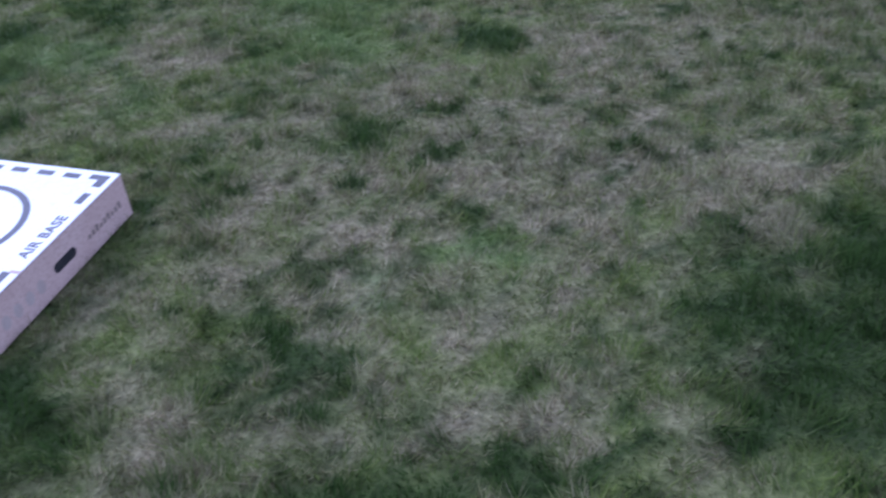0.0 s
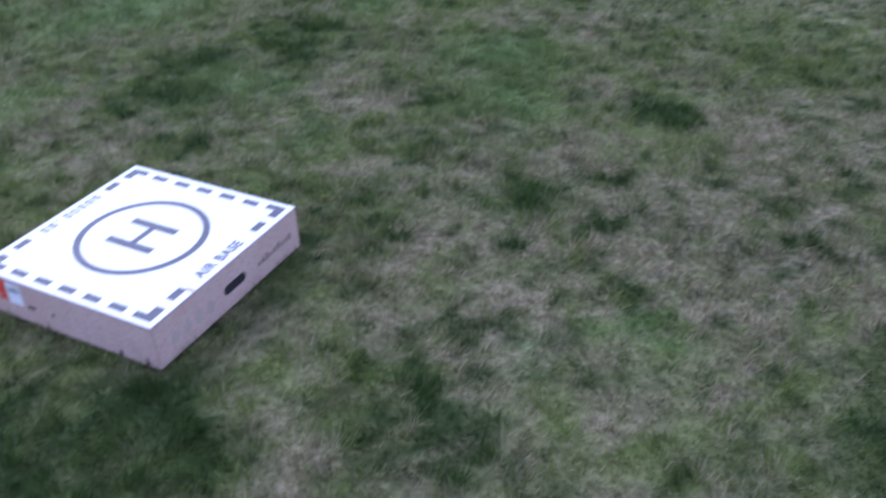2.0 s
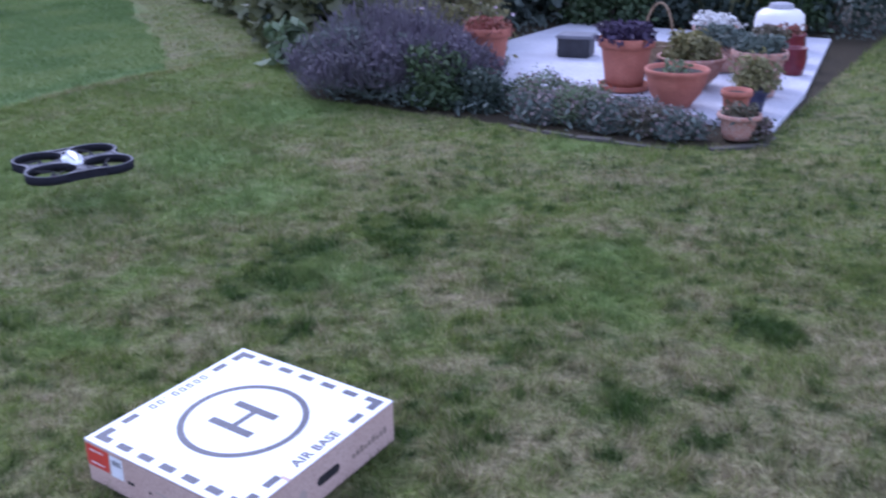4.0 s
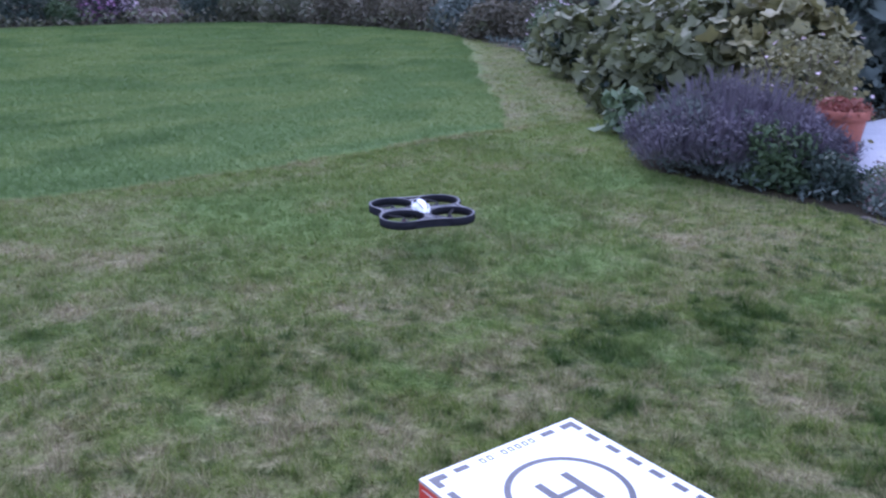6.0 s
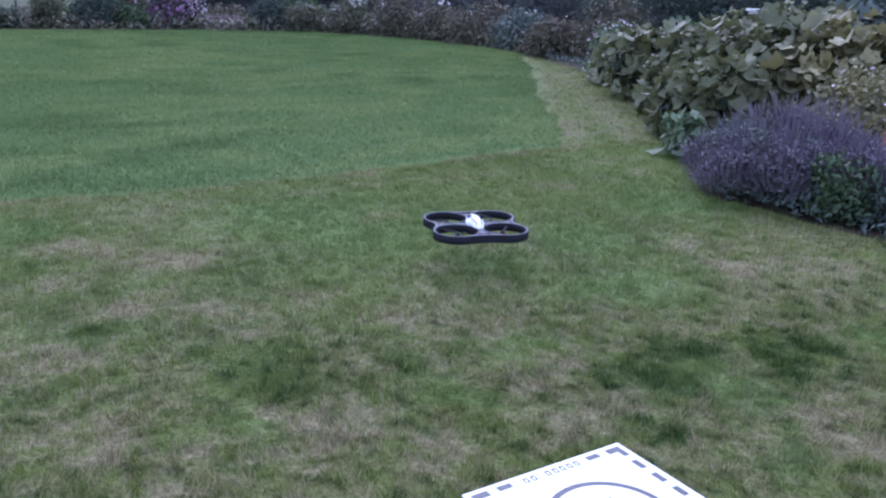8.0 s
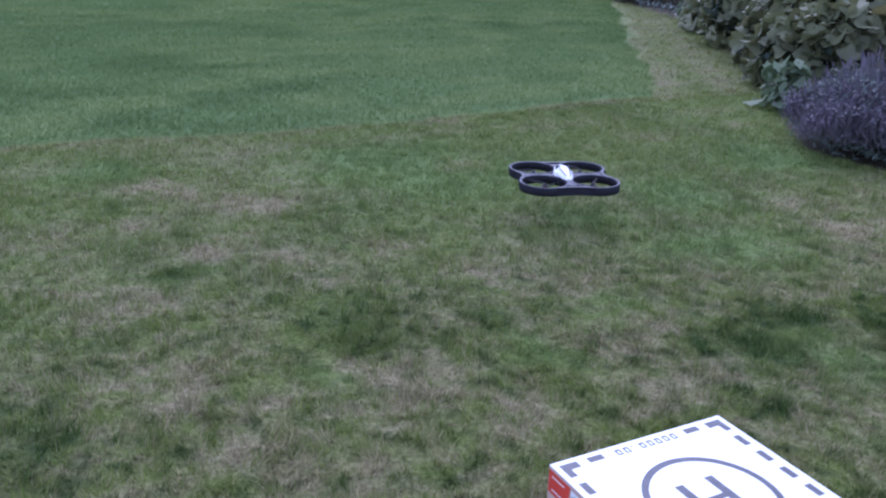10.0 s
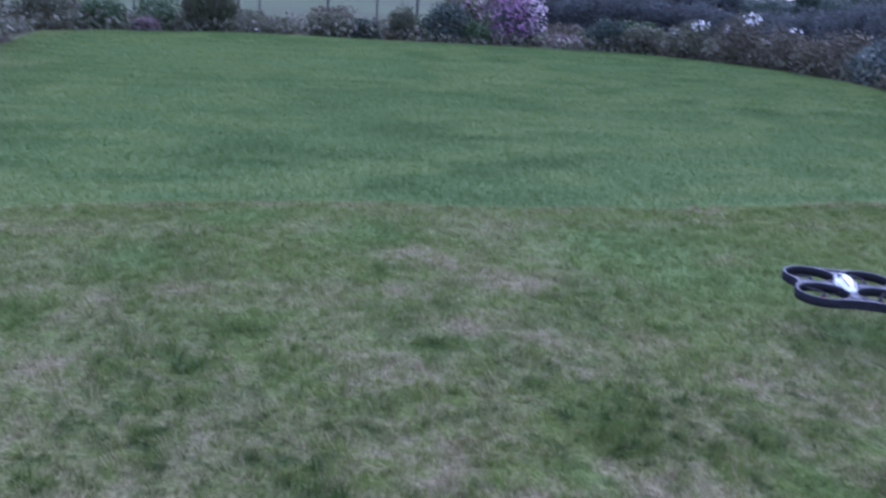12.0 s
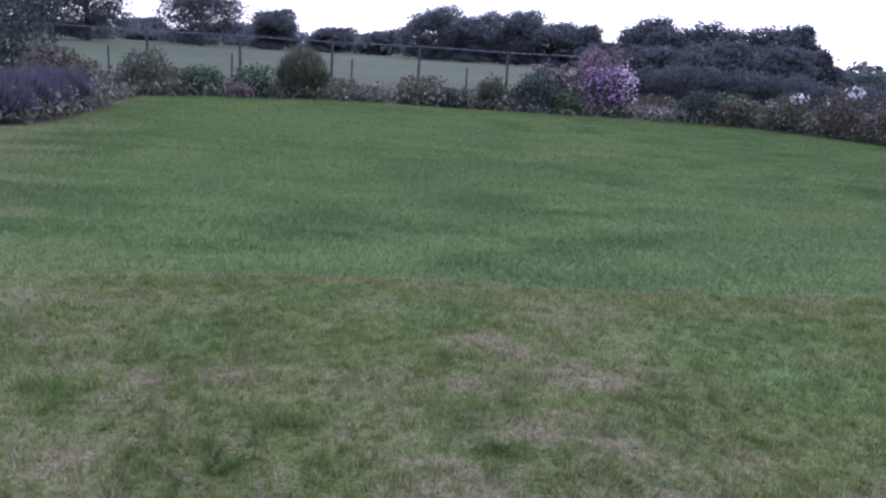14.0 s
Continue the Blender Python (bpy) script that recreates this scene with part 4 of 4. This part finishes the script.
pot("terracotta pot with white flowers at the back of the terrace", -0.75, 6.6, 0.20, 0.30, "flower", TERRA_OLD, leaves=(PETAL, 260, 0.06, 0.24, 0.14))
pot("terracotta pot with leafy shrub at the back", -0.52, 6.1, 0.20, 0.24, "flower", TERRA_OLD, leaves=(LEAF_GREY, 800, 0.06, 0.26, 0.16))
# square black planter
t = thing("planter_box", "square black plastic planter on the terrace", "planter", pose(-1.90, 6.18, 0.03, 0, 0, 12))
bm = block(-0.15, 0.15, -0.13, 0.13, 0, 0.19, 0.012)
part("planter_wall", bm, BLACK_POT, t)
part("planter_rim", block(-0.165, 0.165, -0.145, 0.145, 0.17, 0.20, 0.008), surface("grey_plastic", (0.16, 0.16, 0.19), (0.20, 0.20, 0.23), None, 9, 60, 0.5), t, "grey rim")
# wicker basket with a hoop handle
t = thing("basket", "wicker basket with tall hoop handle", "basket", pose(-0.97, 5.75, 0.03))
part("basket_wall", lathe([(0.10, 0), (0.12, 0.10), (0.135, 0.22), (0.145, 0.24), (0.125, 0.24), (0.11, 0.08), (0.0001, 0.06)], 26), WICKER, t)
part("handle", tube([(0.13 * math.cos(a), 0, 0.20 + 0.37 * math.sin(a)) for a in np.linspace(0, math.pi, 17)], 0.010, 7), WICKER, t, "pale wicker hoop")
# white container with a cap
t = thing("water_container", "white plastic water container with grey cap", "container", pose(-0.40, 7.45, 0.03))
bm = lathe([(0.19, 0.0), (0.215, 0.02), (0.225, 0.08), (0.225, 0.27), (0.215, 0.33), (0.17, 0.37), (0.10, 0.385), (0.0001, 0.385)], 36)
part("container_wall", bm, CREAM, t, "", True)
part("cap", lathe([(0.11, 0.38), (0.115, 0.395), (0.105, 0.425), (0.06, 0.435), (0.0001, 0.435)], 24), surface("grey_cap", (0.30, 0.30, 0.34), (0.36, 0.36, 0.40), None, 9, 60, 0.5), t, "grey cap")
part("printed_mark", block(-0.045, 0.045, -0.230, -0.222, 0.22, 0.26, 0.002), CARD_PRINT, t, "small dark printed mark", m=pose(0, 0, 0, 0, 0, -12))


# ---- side border ----
lav = thing("lavender", "large rounded lavender bush in purple flower at the lawn's edge", "lavender bush", pose(-2.55, 4.16, 0))
part("woody_base", stems(0.5, 0.4, 24, 0.008, 3), BARK, lav)
part("foliage", leaf_cloud("foliage", lumps(0.80, 0.66, 0.48, 9, 31), 11000, 0.05, LEAF_GREY, 32, 0.22, 0.25, 0.7), None, lav)
rng = random.Random(8)
for i in range(17):
    a, q = i * 2.399, 0.70 * math.sqrt((i + 0.3) / 17)
    cx, cy, top = q * 1.02 * math.cos(a), q * 0.86 * math.sin(a), rng.uniform(0.58, 0.72) - 0.34 * q
    part("flower_mass", spikes("flower_mass", cx, cy, 0.30, 0.27, top, 700, 0.012, LAVENDER, 33 + i, low=0.5, high=0.82), None, lav, "purple flower spikes")["kind"] = "stuff"
    part("flower_mass", leaf_cloud("flower_mass", [(cx, cy, top * 0.62, 0.25, 0.22, top * 0.36)], 620, 0.036, LAVENDER, 833 + i, 0.35, 0.6, 0.7), None, lav, "purple flower spikes")["kind"] = "stuff"
part("stalk_tuft", spikes("stalk_tuft", 0, 0, 0.86, 0.74, 0.74, 700, 0.011, LAVENDER, 61, low=0.6, high=0.9), None, lav, "loose outer flower spikes")["kind"] = "stuff"
bush("small glossy green shrub beside the lavender", -1.93, 3.92, 0.30, 0.25, 0.42, 0.05, 2200, LEAF_MID, 41)
bush("dark mounded shrub at the bed's front", -1.62, 3.98, 0.28, 0.24, 0.30, 0.04, 1900, LEAF_DARK, 42)
bush("yellow green flowering bush behind the lavender", -2.78, 5.42, 0.62, 0.6, 0.95, 0.062, 3000, LEAF_YELLOW, 43, (BLUSH, 60, 0.05))
for i, (x, y, w, h, m) in enumerate(((-1.08, 3.90, 0.26, 0.17, LEAF_GREY), (-0.84, 3.97, 0.24, 0.22, LEAF_PALE), (-0.60, 3.90, 0.24, 0.17, LEAF_GREY), (-0.38, 3.94, 0.24, 0.15, LEAF_BROWN), (-0.16, 3.92, 0.22, 0.15, LEAF_GREY), (-0.95, 4.28, 0.28, 0.16, LEAF_PALE), (-1.3, 4.30, 0.30, 0.22, LEAF_PALE), (-0.6, 4.22, 0.22, 0.13, LEAF_GREY), (0.26, 4.12, 0.14, 0.12, LEAF_BROWN))):
    bush("low leafy edging plant along the bed", x, y, w, w * 0.85, h * 1.15, 0.026, 2000, m, 50 + i, (HEATHER, 420, 0.024), category="edging plant", group="edging plants", name="edging_plant")
bush("pale feathery plant leaning over the lawn edge", -4.0, 4.55, 0.30, 0.16, 0.42, 0.16, 130, LEAF_PALE, 58, slim=0.5)


def big_leaf_plant(label, x, y, rx, ry, h, count, leaf, material, seed):
    """A sprawling plant of broad, nearly flat leaves on stalks."""
    t = thing("broad_leaf_plant", label, "shrub", pose(x, y, 0), "broad-leaved border plants")
    b = lumps(rx, ry, h, 9, seed)
    part("woody_base", stems(min(rx, ry), h, 16, 0.014, seed), LEAF_MID, t)
    # dark inner leaves: the shade inside the plant put into their colour
    part("inner_shade_foliage", leaf_cloud("inner_shade_foliage", [(q[0], q[1], q[2] * 0.85, q[3] * 0.85, q[4] * 0.85, q[5] * 0.85) for q in b], count * 2, leaf * 0.55, LEAF_DARK, seed + 7, 0.6), None, t)
    part("foliage", leaf_cloud("foliage", b, count, leaf * 0.62, material, seed, 0.6, 0.8, 0.75), None, t)
    part("broad_foliage", leaf_cloud("broad_foliage", b, count // 2, leaf * 1.2, material, seed + 3, 0.95, 0.9, 0.9, True), None, t)
    return t


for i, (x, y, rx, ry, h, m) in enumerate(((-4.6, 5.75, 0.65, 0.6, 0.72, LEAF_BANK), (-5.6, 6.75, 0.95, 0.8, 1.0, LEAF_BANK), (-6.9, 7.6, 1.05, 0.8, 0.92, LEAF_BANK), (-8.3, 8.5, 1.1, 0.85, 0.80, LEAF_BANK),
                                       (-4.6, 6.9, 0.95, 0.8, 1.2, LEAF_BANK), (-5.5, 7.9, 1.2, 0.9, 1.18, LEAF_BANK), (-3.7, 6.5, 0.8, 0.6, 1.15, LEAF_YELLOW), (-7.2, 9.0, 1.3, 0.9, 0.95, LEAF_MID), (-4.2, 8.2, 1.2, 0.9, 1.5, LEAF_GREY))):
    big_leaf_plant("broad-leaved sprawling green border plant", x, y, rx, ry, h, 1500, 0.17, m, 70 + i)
bush("white flowering shrub at the border's corner", -9.7, 9.15, 0.7, 0.6, 0.85, 0.08, 2200, LEAF_PALE, 81, (BLUSH, 240, 0.06))
for i, (x, y, rx, ry, h) in enumerate(((-3.6, 9.0, 1.2, 0.8, 1.9), (-1.9, 9.2, 1.2, 0.8, 1.8), (-0.3, 9.4, 1.1, 0.8, 1.9), (1.2, 9.9, 1.1, 0.8, 1.7), (-5.6, 10.4, 1.4, 1.0, 2.1), (-7.8, 11.6, 1.5, 1.0, 2.2), (-10.0, 12.4, 1.5, 1.0, 2.3), (-12.4, 12.8, 1.6, 1.1, 2.3))):
    bush("dark evergreen hedge shrub behind the border", x, y, rx, ry, h, 0.10, 3400, LEAF_DARK, 90 + i, category="hedge shrub", group="hedge shrubs", name="hedge_shrub")
for i, (x, y, rx, h, m) in enumerate(((-2.55, 8.45, 0.7, 1.05, LEAF_MID), (-1.5, 8.75, 0.75, 1.15, LEAF_DARK), (-0.75, 9.0, 0.6, 0.95, LEAF_MID))):
    bush("leafy dark green shrub behind the terrace", x, y, rx, rx * 0.7, h, 0.085, 3000, m, 115 + i, category="shrub", group="terrace shrubs")
t = thing("fern", "pale arching fern behind the terrace", "fern", pose(-1.32, 8.75, 0))
part("frond_tuft", spikes("frond_tuft", 0, 0, 0.62, 0.5, 1.25, 420, 0.07, LEAF_BANK, 120, 0.2), None, t)
# pale nest box on a post behind the border
t = thing("nest_box", "small white box on a post behind the shrubs", "nest box", pose(-7.45, 9.75, 0, 0, 0, 40))
part("post", block(-0.03, 0.03, -0.03, 0.03, -0.1, 1.02, 0.004), POST, t)
part("box_wall", block(-0.14, 0.14, -0.1, 0.1, 1.02, 1.16, 0.006), CREAM, t)
part("box_roof", block(-0.18, 0.18, -0.14, 0.14, 1.16, 1.19, 0.004), CREAM, t)

# ---- far border ----
t = thing("lavender", "long low lavender hedge in deep purple flower", "lavender bush", pose(-15.2, -6.9, 0, 0, 0, 0))
part("foliage", leaf_cloud("foliage", [(-1.9 + 0.63 * i, 0.1 * math.sin(2.3 * i), 0.26, 0.5, 0.62, 0.26) for i in range(7)], 3500, 0.12, LEAF_GREY, 130, 0.3), None, t)
for i in range(7):
    part("flower_mass", spikes("flower_mass", -1.9 + 0.63 * i, 0.1 * math.sin(2.3 * i), 0.60, 0.72, 0.72 + 0.05 * (i % 3), 1100, 0.03, LAVENDER, 131 + i), None, t, "purple flower spikes")
FAR = [("dark evergreen bush in the far border", -23.4, -10.2, 1.6, 2.9, 0.16, LEAF_DARK, None), ("brownish meadow-like border perennials", -20.8, -8.3, 1.0, 1.0, 0.10, LEAF_BROWN, None), ("tall brownish border perennials", -19.2, -7.9, 0.9, 1.1, 0.10, LEAF_BROWN, None),
       ("mid green leafy border shrub", -22.0, -6.5, 0.85, 1.05, 0.10, LEAF_BORDER, None), ("low mid green border shrub", -22.9, -5.3, 0.8, 0.75, 0.10, LEAF_MID, None), ("low dusky pink flowering mound", -22.3, -4.15, 0.42, 0.34, 0.07, HEATHER, None),
       ("rounded mid green border shrub", -22.9, -3.9, 0.52, 0.72, 0.09, LEAF_MID, None), ("low trailing plants with pale flowers", -23.6, -1.2, 0.85, 0.32, 0.08, LEAF_BORDER, (PETAL, 40, 0.09)), ("low green leafy border shrub", -23.5, 0.5, 0.75, 0.62, 0.10, LEAF_BORDER, None),
       ("low green leafy border shrub", -23.3, 1.4, 0.6, 0.5, 0.10, LEAF_DARK, None), ("feathery upright green border shrub", -23.3, 2.4, 0.55, 0.85, 0.10, LEAF_BORDER, None), ("dark green leafy border shrub", -23.3, 3.6, 0.85, 1.0, 0.10, LEAF_DARK, None), ("low green leafy border shrub", -22.8, 4.4, 0.5, 0.6, 0.09, LEAF_MID, None),
       ("dusky pink flowering border bush", -25.4, 4.6, 0.9, 1.3, 0.12, LEAF_BROWN, (PINK, 160, 0.10)), ("tall dusky red flowering shrub", -26.3, 6.3, 1.2, 1.9, 0.14, HEATHER, (PINK, 120, 0.10)), ("low mound of dusky heather", -22.6, 6.8, 0.85, 0.36, 0.07, HEATHER, None),
       ("dark green leafy border shrub", -22.2, 7.9, 0.75, 0.85, 0.10, LEAF_DARK, None), ("mid green leafy border shrub", -21.4, 8.6, 0.7, 0.7, 0.10, LEAF_BORDER, None), ("rose bush with white blooms", -20.5, 9.5, 0.8, 0.95, 0.09, LEAF_BORDER, (PETAL, 60, 0.10, 0.24)),
       ("tall rose bush with white blooms", -19.2, 10.2, 0.8, 1.25, 0.10, LEAF_BROWN, (PETAL, 60, 0.10, 0.24)), ("brownish seed-headed border perennials", -18.0, 10.6, 0.9, 1.0, 0.10, LEAF_BROWN, (PETAL, 14, 0.10, 0.15)), ("brownish seed-headed border perennials", -16.4, 10.9, 1.0, 0.95, 0.10, LEAF_BROWN, None),
       ("grey green flowering border perennials", -14.8, 11.0, 0.9, 0.9, 0.10, LEAF_GREY, (PETAL, 16, 0.08, 0.2)), ("brownish seed-headed border perennials", -13.2, 10.6, 0.85, 0.8, 0.10, LEAF_BROWN, None), ("dark red-leaved border shrub", -11.6, 10.7, 0.9, 1.3, 0.10, LEAF_BROWN, None)]
for i, (label, x, y, w, h, leaf, m, bloom) in enumerate(FAR):
    bush(label, x, y, w, w * 0.9, h, leaf * 0.9, 2600, m, 150 + i, bloom, "border plant", "far border plants", name="border_plant")
bush("round hydrangea bush full of magenta flowers", -23.2, 5.55, 0.80, 0.75, 1.18, 0.10, 1500, LEAF_DARK, 190, (PINK, 1000, 0.09), "hydrangea", name="hydrangea")
bush("pale pink flowering top behind the hydrangea", -22.9, 6.05, 0.42, 0.4, 1.26, 0.09, 500, LEAF_DARK, 191, (BLUSH, 330, 0.09), "hydrangea", name="hydrangea")
t = thing("grass_clump", "tall upright clump of ornamental grass", "ornamental grass", pose(-23.6, -2.7, 0))
part("stalk_tuft", spikes("stalk_tuft", 0, 0, 0.85, 0.8, 1.38, 2200, 0.03, LEAF_BORDER, 195, 0.1), None, t)
part("foliage", leaf_cloud("foliage", lumps(0.8, 0.78, 1.05, 8, 196), 3000, 0.13, LEAF_BORDER, 197, 0.25, 0.0, 0.7), None, t)
for i in range(9):
    x, y = -25.2 - 0.3 * (i % 2), -9.0 + 2.4 * i
    bush("mixed hedge plants at the back of the border", x, y, 1.1, 0.8, (0.75, 0.6, 0.8, 0.55)[i % 4], 0.12, 900, (LEAF_BORDER, LEAF_BROWN, LEAF_MID)[i % 3], 200 + i, None, "border plant", "back row border plants", name="border_plant")

# low growth that covers the beds' soil
def bed_cover(name, label, poly, count, leaf, h, material, seed):
    rng = np.random.default_rng(seed)
    xs, ys = [p[0] for p in poly], [p[1] for p in poly]
    x, y = rng.uniform(min(xs), max(xs), count), rng.uniform(min(ys), max(ys), count)
    keep = inside(x, y, poly) & ~((x > -2.9) & (y > 4.4) & (x < 0.4) & (y < 8.4))
    x, y = x[keep], y[keep]
    n = len(x)
    z = h * rng.random(n) * (0.4 + 0.9 * lattice(x, y, 0.6, 31))
    a, tilt, s = rng.uniform(0, math.tau, n), rng.uniform(0.2, 1.3, n), leaf * rng.uniform(0.6, 1.4, n)
    t = np.stack([np.cos(a) * np.cos(tilt), np.sin(a) * np.cos(tilt), np.sin(tilt)], -1) * s[:, None] / 2
    w = np.stack([-np.sin(a), np.cos(a), 0 * a], -1) * s[:, None] * 0.25
    p = np.stack([x, y, z + 0.3 * s], -1)
    v = np.stack([p - t, p + w, p + t, p - w], 1).reshape(-1, 3)
    return tagged(new(name, mesh_of(name, v, np.arange(len(v)).reshape(-1, 4), material)), label, "ground cover", kind="stuff")


bed_cover("ground_cover", "mixed low greenery covering the far border", BED_FAR, 42000, 0.14, 0.32, LEAF_BORDER, 500)
bed_cover("ground_cover", "mixed brownish growth among the far border", BED_FAR, 16000, 0.13, 0.42, LEAF_BROWN, 501)
bed_cover("ground_cover", "mixed low greenery covering the side border", BED_SIDE, 40000, 0.055, 0.13, LEAF_GREY, 502)

# ---- fences ----
def post_and_wire(label, x, ys, top, radius, wires):
    """Round posts in a row along y with wires strung between them: wires are (height, radius)."""
    f = thing("fence", label, "fence")
    for i, y in enumerate(ys):
        t = top + 0.05 * math.sin(3 * i)
        part("post", lathe([(radius, -0.3), (radius * 0.96, t - 0.04), (radius * 0.75, t), (0.0001, t + 0.01)], 10), POST, f, m=pose(x, y, 0, 0.8 * math.sin(2 * i), 0.9 * math.cos(5 * i), 0))
    for z, r in wires:
        part("wire", tube([(x, y, z - 0.03 * (i % 2)) for i, y in enumerate(ys)], r, 5), WIRE, f)
    return f


post_and_wire("tall post and wire fence along the meadow", -28.0, (-16.2, -13.4, -10.57, -7.74, -4.88, -2.03, 0.75, 3.66, 6.5), 1.56, 0.046, ((0.85, 0.003), (1.2, 0.003), (1.57, 0.014)))
post_and_wire("low row of thin stakes and wire in the border", -26.5, (-12.0, -8.5, -4.96, -1.39, 2.14, 5.6), 1.06, 0.03, ((0.95, 0.003),))

# ---- trees beyond the meadow ----
def at_bearing(deg, dist):
    return 0.8 + dist * math.cos(radians(deg)), -1.5 + dist * math.sin(radians(deg))


TREES = [(-156.5, 120, 8.5, 14), (-160.8, 125, 10.5, 13), (-164.4, 130, 10.6, 13), (-170.9, 145, 8.9, 13.5), (-175.3, 150, 5.7, 9.5), (-178.9, 160, 3.9, 9), (178.1, 165, 3.9, 8), (174.8, 138, 6.9, 10.5), (172.6, 135, 6.0, 9.5), (169.4, 138, 7.4, 9.5), (167.2, 135, 5.8, 9), (165.4, 135, 5.3, 7),
         (-167.6, 190, 4.0, 12), (-173.0, 200, 4.2, 12), (180, 200, 3.6, 14), (171.0, 160, 5.5, 12)]
for i, (b, d, h, w) in enumerate(TREES):
    h *= 1.12
    tree("broad dark tree on the far side of the meadow", *at_bearing(b, d), h, w, LEAF_WOOD_HAZED, 300 + i, 0.36, 14000, 0.02, group="far trees")
tree("slender tall tree with a small open crown beyond the meadow", *at_bearing(171.1, 150), 8.3, 3.6, LEAF_WOOD_HAZED, 331, 0.34, 2200, 0.5, group="far trees")
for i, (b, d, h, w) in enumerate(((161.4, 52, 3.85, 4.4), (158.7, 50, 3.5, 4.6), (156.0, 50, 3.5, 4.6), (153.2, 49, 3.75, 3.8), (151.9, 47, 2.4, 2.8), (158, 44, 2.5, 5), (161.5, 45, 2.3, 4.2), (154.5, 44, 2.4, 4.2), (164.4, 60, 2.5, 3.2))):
    tree("dense dark hawthorn behind the garden border", *at_bearing(b, d), h, w, LEAF_THORN_HAZED, 340 + i, 0.16, 18000, -0.03, group="hawthorn trees")
for i, (b, d, h, w) in enumerate(((149.6, 85, 1.7, 8), (147.0, 80, 1.8, 8), (144.2, 75, 2.4, 8), (141.0, 60, 3.6, 8), (137.0, 40, 4.2, 8), (133.5, 30, 4.0, 6.5), (129.5, 24, 3.8, 5.5), (125.0, 21, 3.6, 5.0), (120, 19, 3.6, 5), (114, 18.5, 3.5, 5), (108, 18, 3.4, 5))):
    tree("dense dark tree beyond the garden", *at_bearing(b, d), h, w, LEAF_DARK, 370 + i, 0.17, 11000, -0.03, group="garden boundary trees")
for i, (b, d, h, w) in enumerate(((163.5, 34, 1.3, 1.3), (160.8, 35, 1.4, 1.5), (158.2, 34, 1.5, 1.5), (155.6, 34, 1.4, 1.6), (153.0, 34, 1.4, 1.5), (150.6, 33, 1.2, 1.5), (148.2, 32, 1.2, 1.5), (145.8, 31, 1.4, 1.5), (143, 29, 1.6, 1.5), (140, 26, 1.8, 1.4))):
    bush("dark hedge plant beyond the garden border", *at_bearing(b, d), w, w, h, 0.12, 4500, LEAF_THORN_HAZED, 420 + i, None, "hedge shrub", "outer hedge shrubs", name="hedge_shrub")
# spruce
t = thing("spruce_tree", "slender dark spruce behind the border", "spruce", pose(*at_bearing(146.3, 50), 0))
part("trunk", tube([(0, 0, -0.1), (0, 0, 4.0)], [0.09, 0.015], 7), BARK, t)
part("crown", leaf_cloud("crown", [(0, 0, 0.5 + 0.42 * i, 1.0 - 0.108 * i, 1.0 - 0.108 * i, 0.24) for i in range(9)], 3000, 0.24, LEAF_DARK, 400, 0.3, -0.2), None, t)
# low hedge line closing the meadow
t = thing("far_hedge", "long low hedge line on the far side of the meadow", "hedge", kind="stuff")
blobs = []
for i in range(46):
    x, y = at_bearing(200 - 1.55 * i, 175 + 12 * math.sin(1.7 * i))
    blobs.append((x, y, 1.3, 4.2, 4.2, 1.5 + 0.7 * math.sin(2.9 * i)))
part("foliage", leaf_cloud("foliage", blobs, 9000, 1.1, LEAF_WOOD_HAZED, 401, 0.8), None, t)
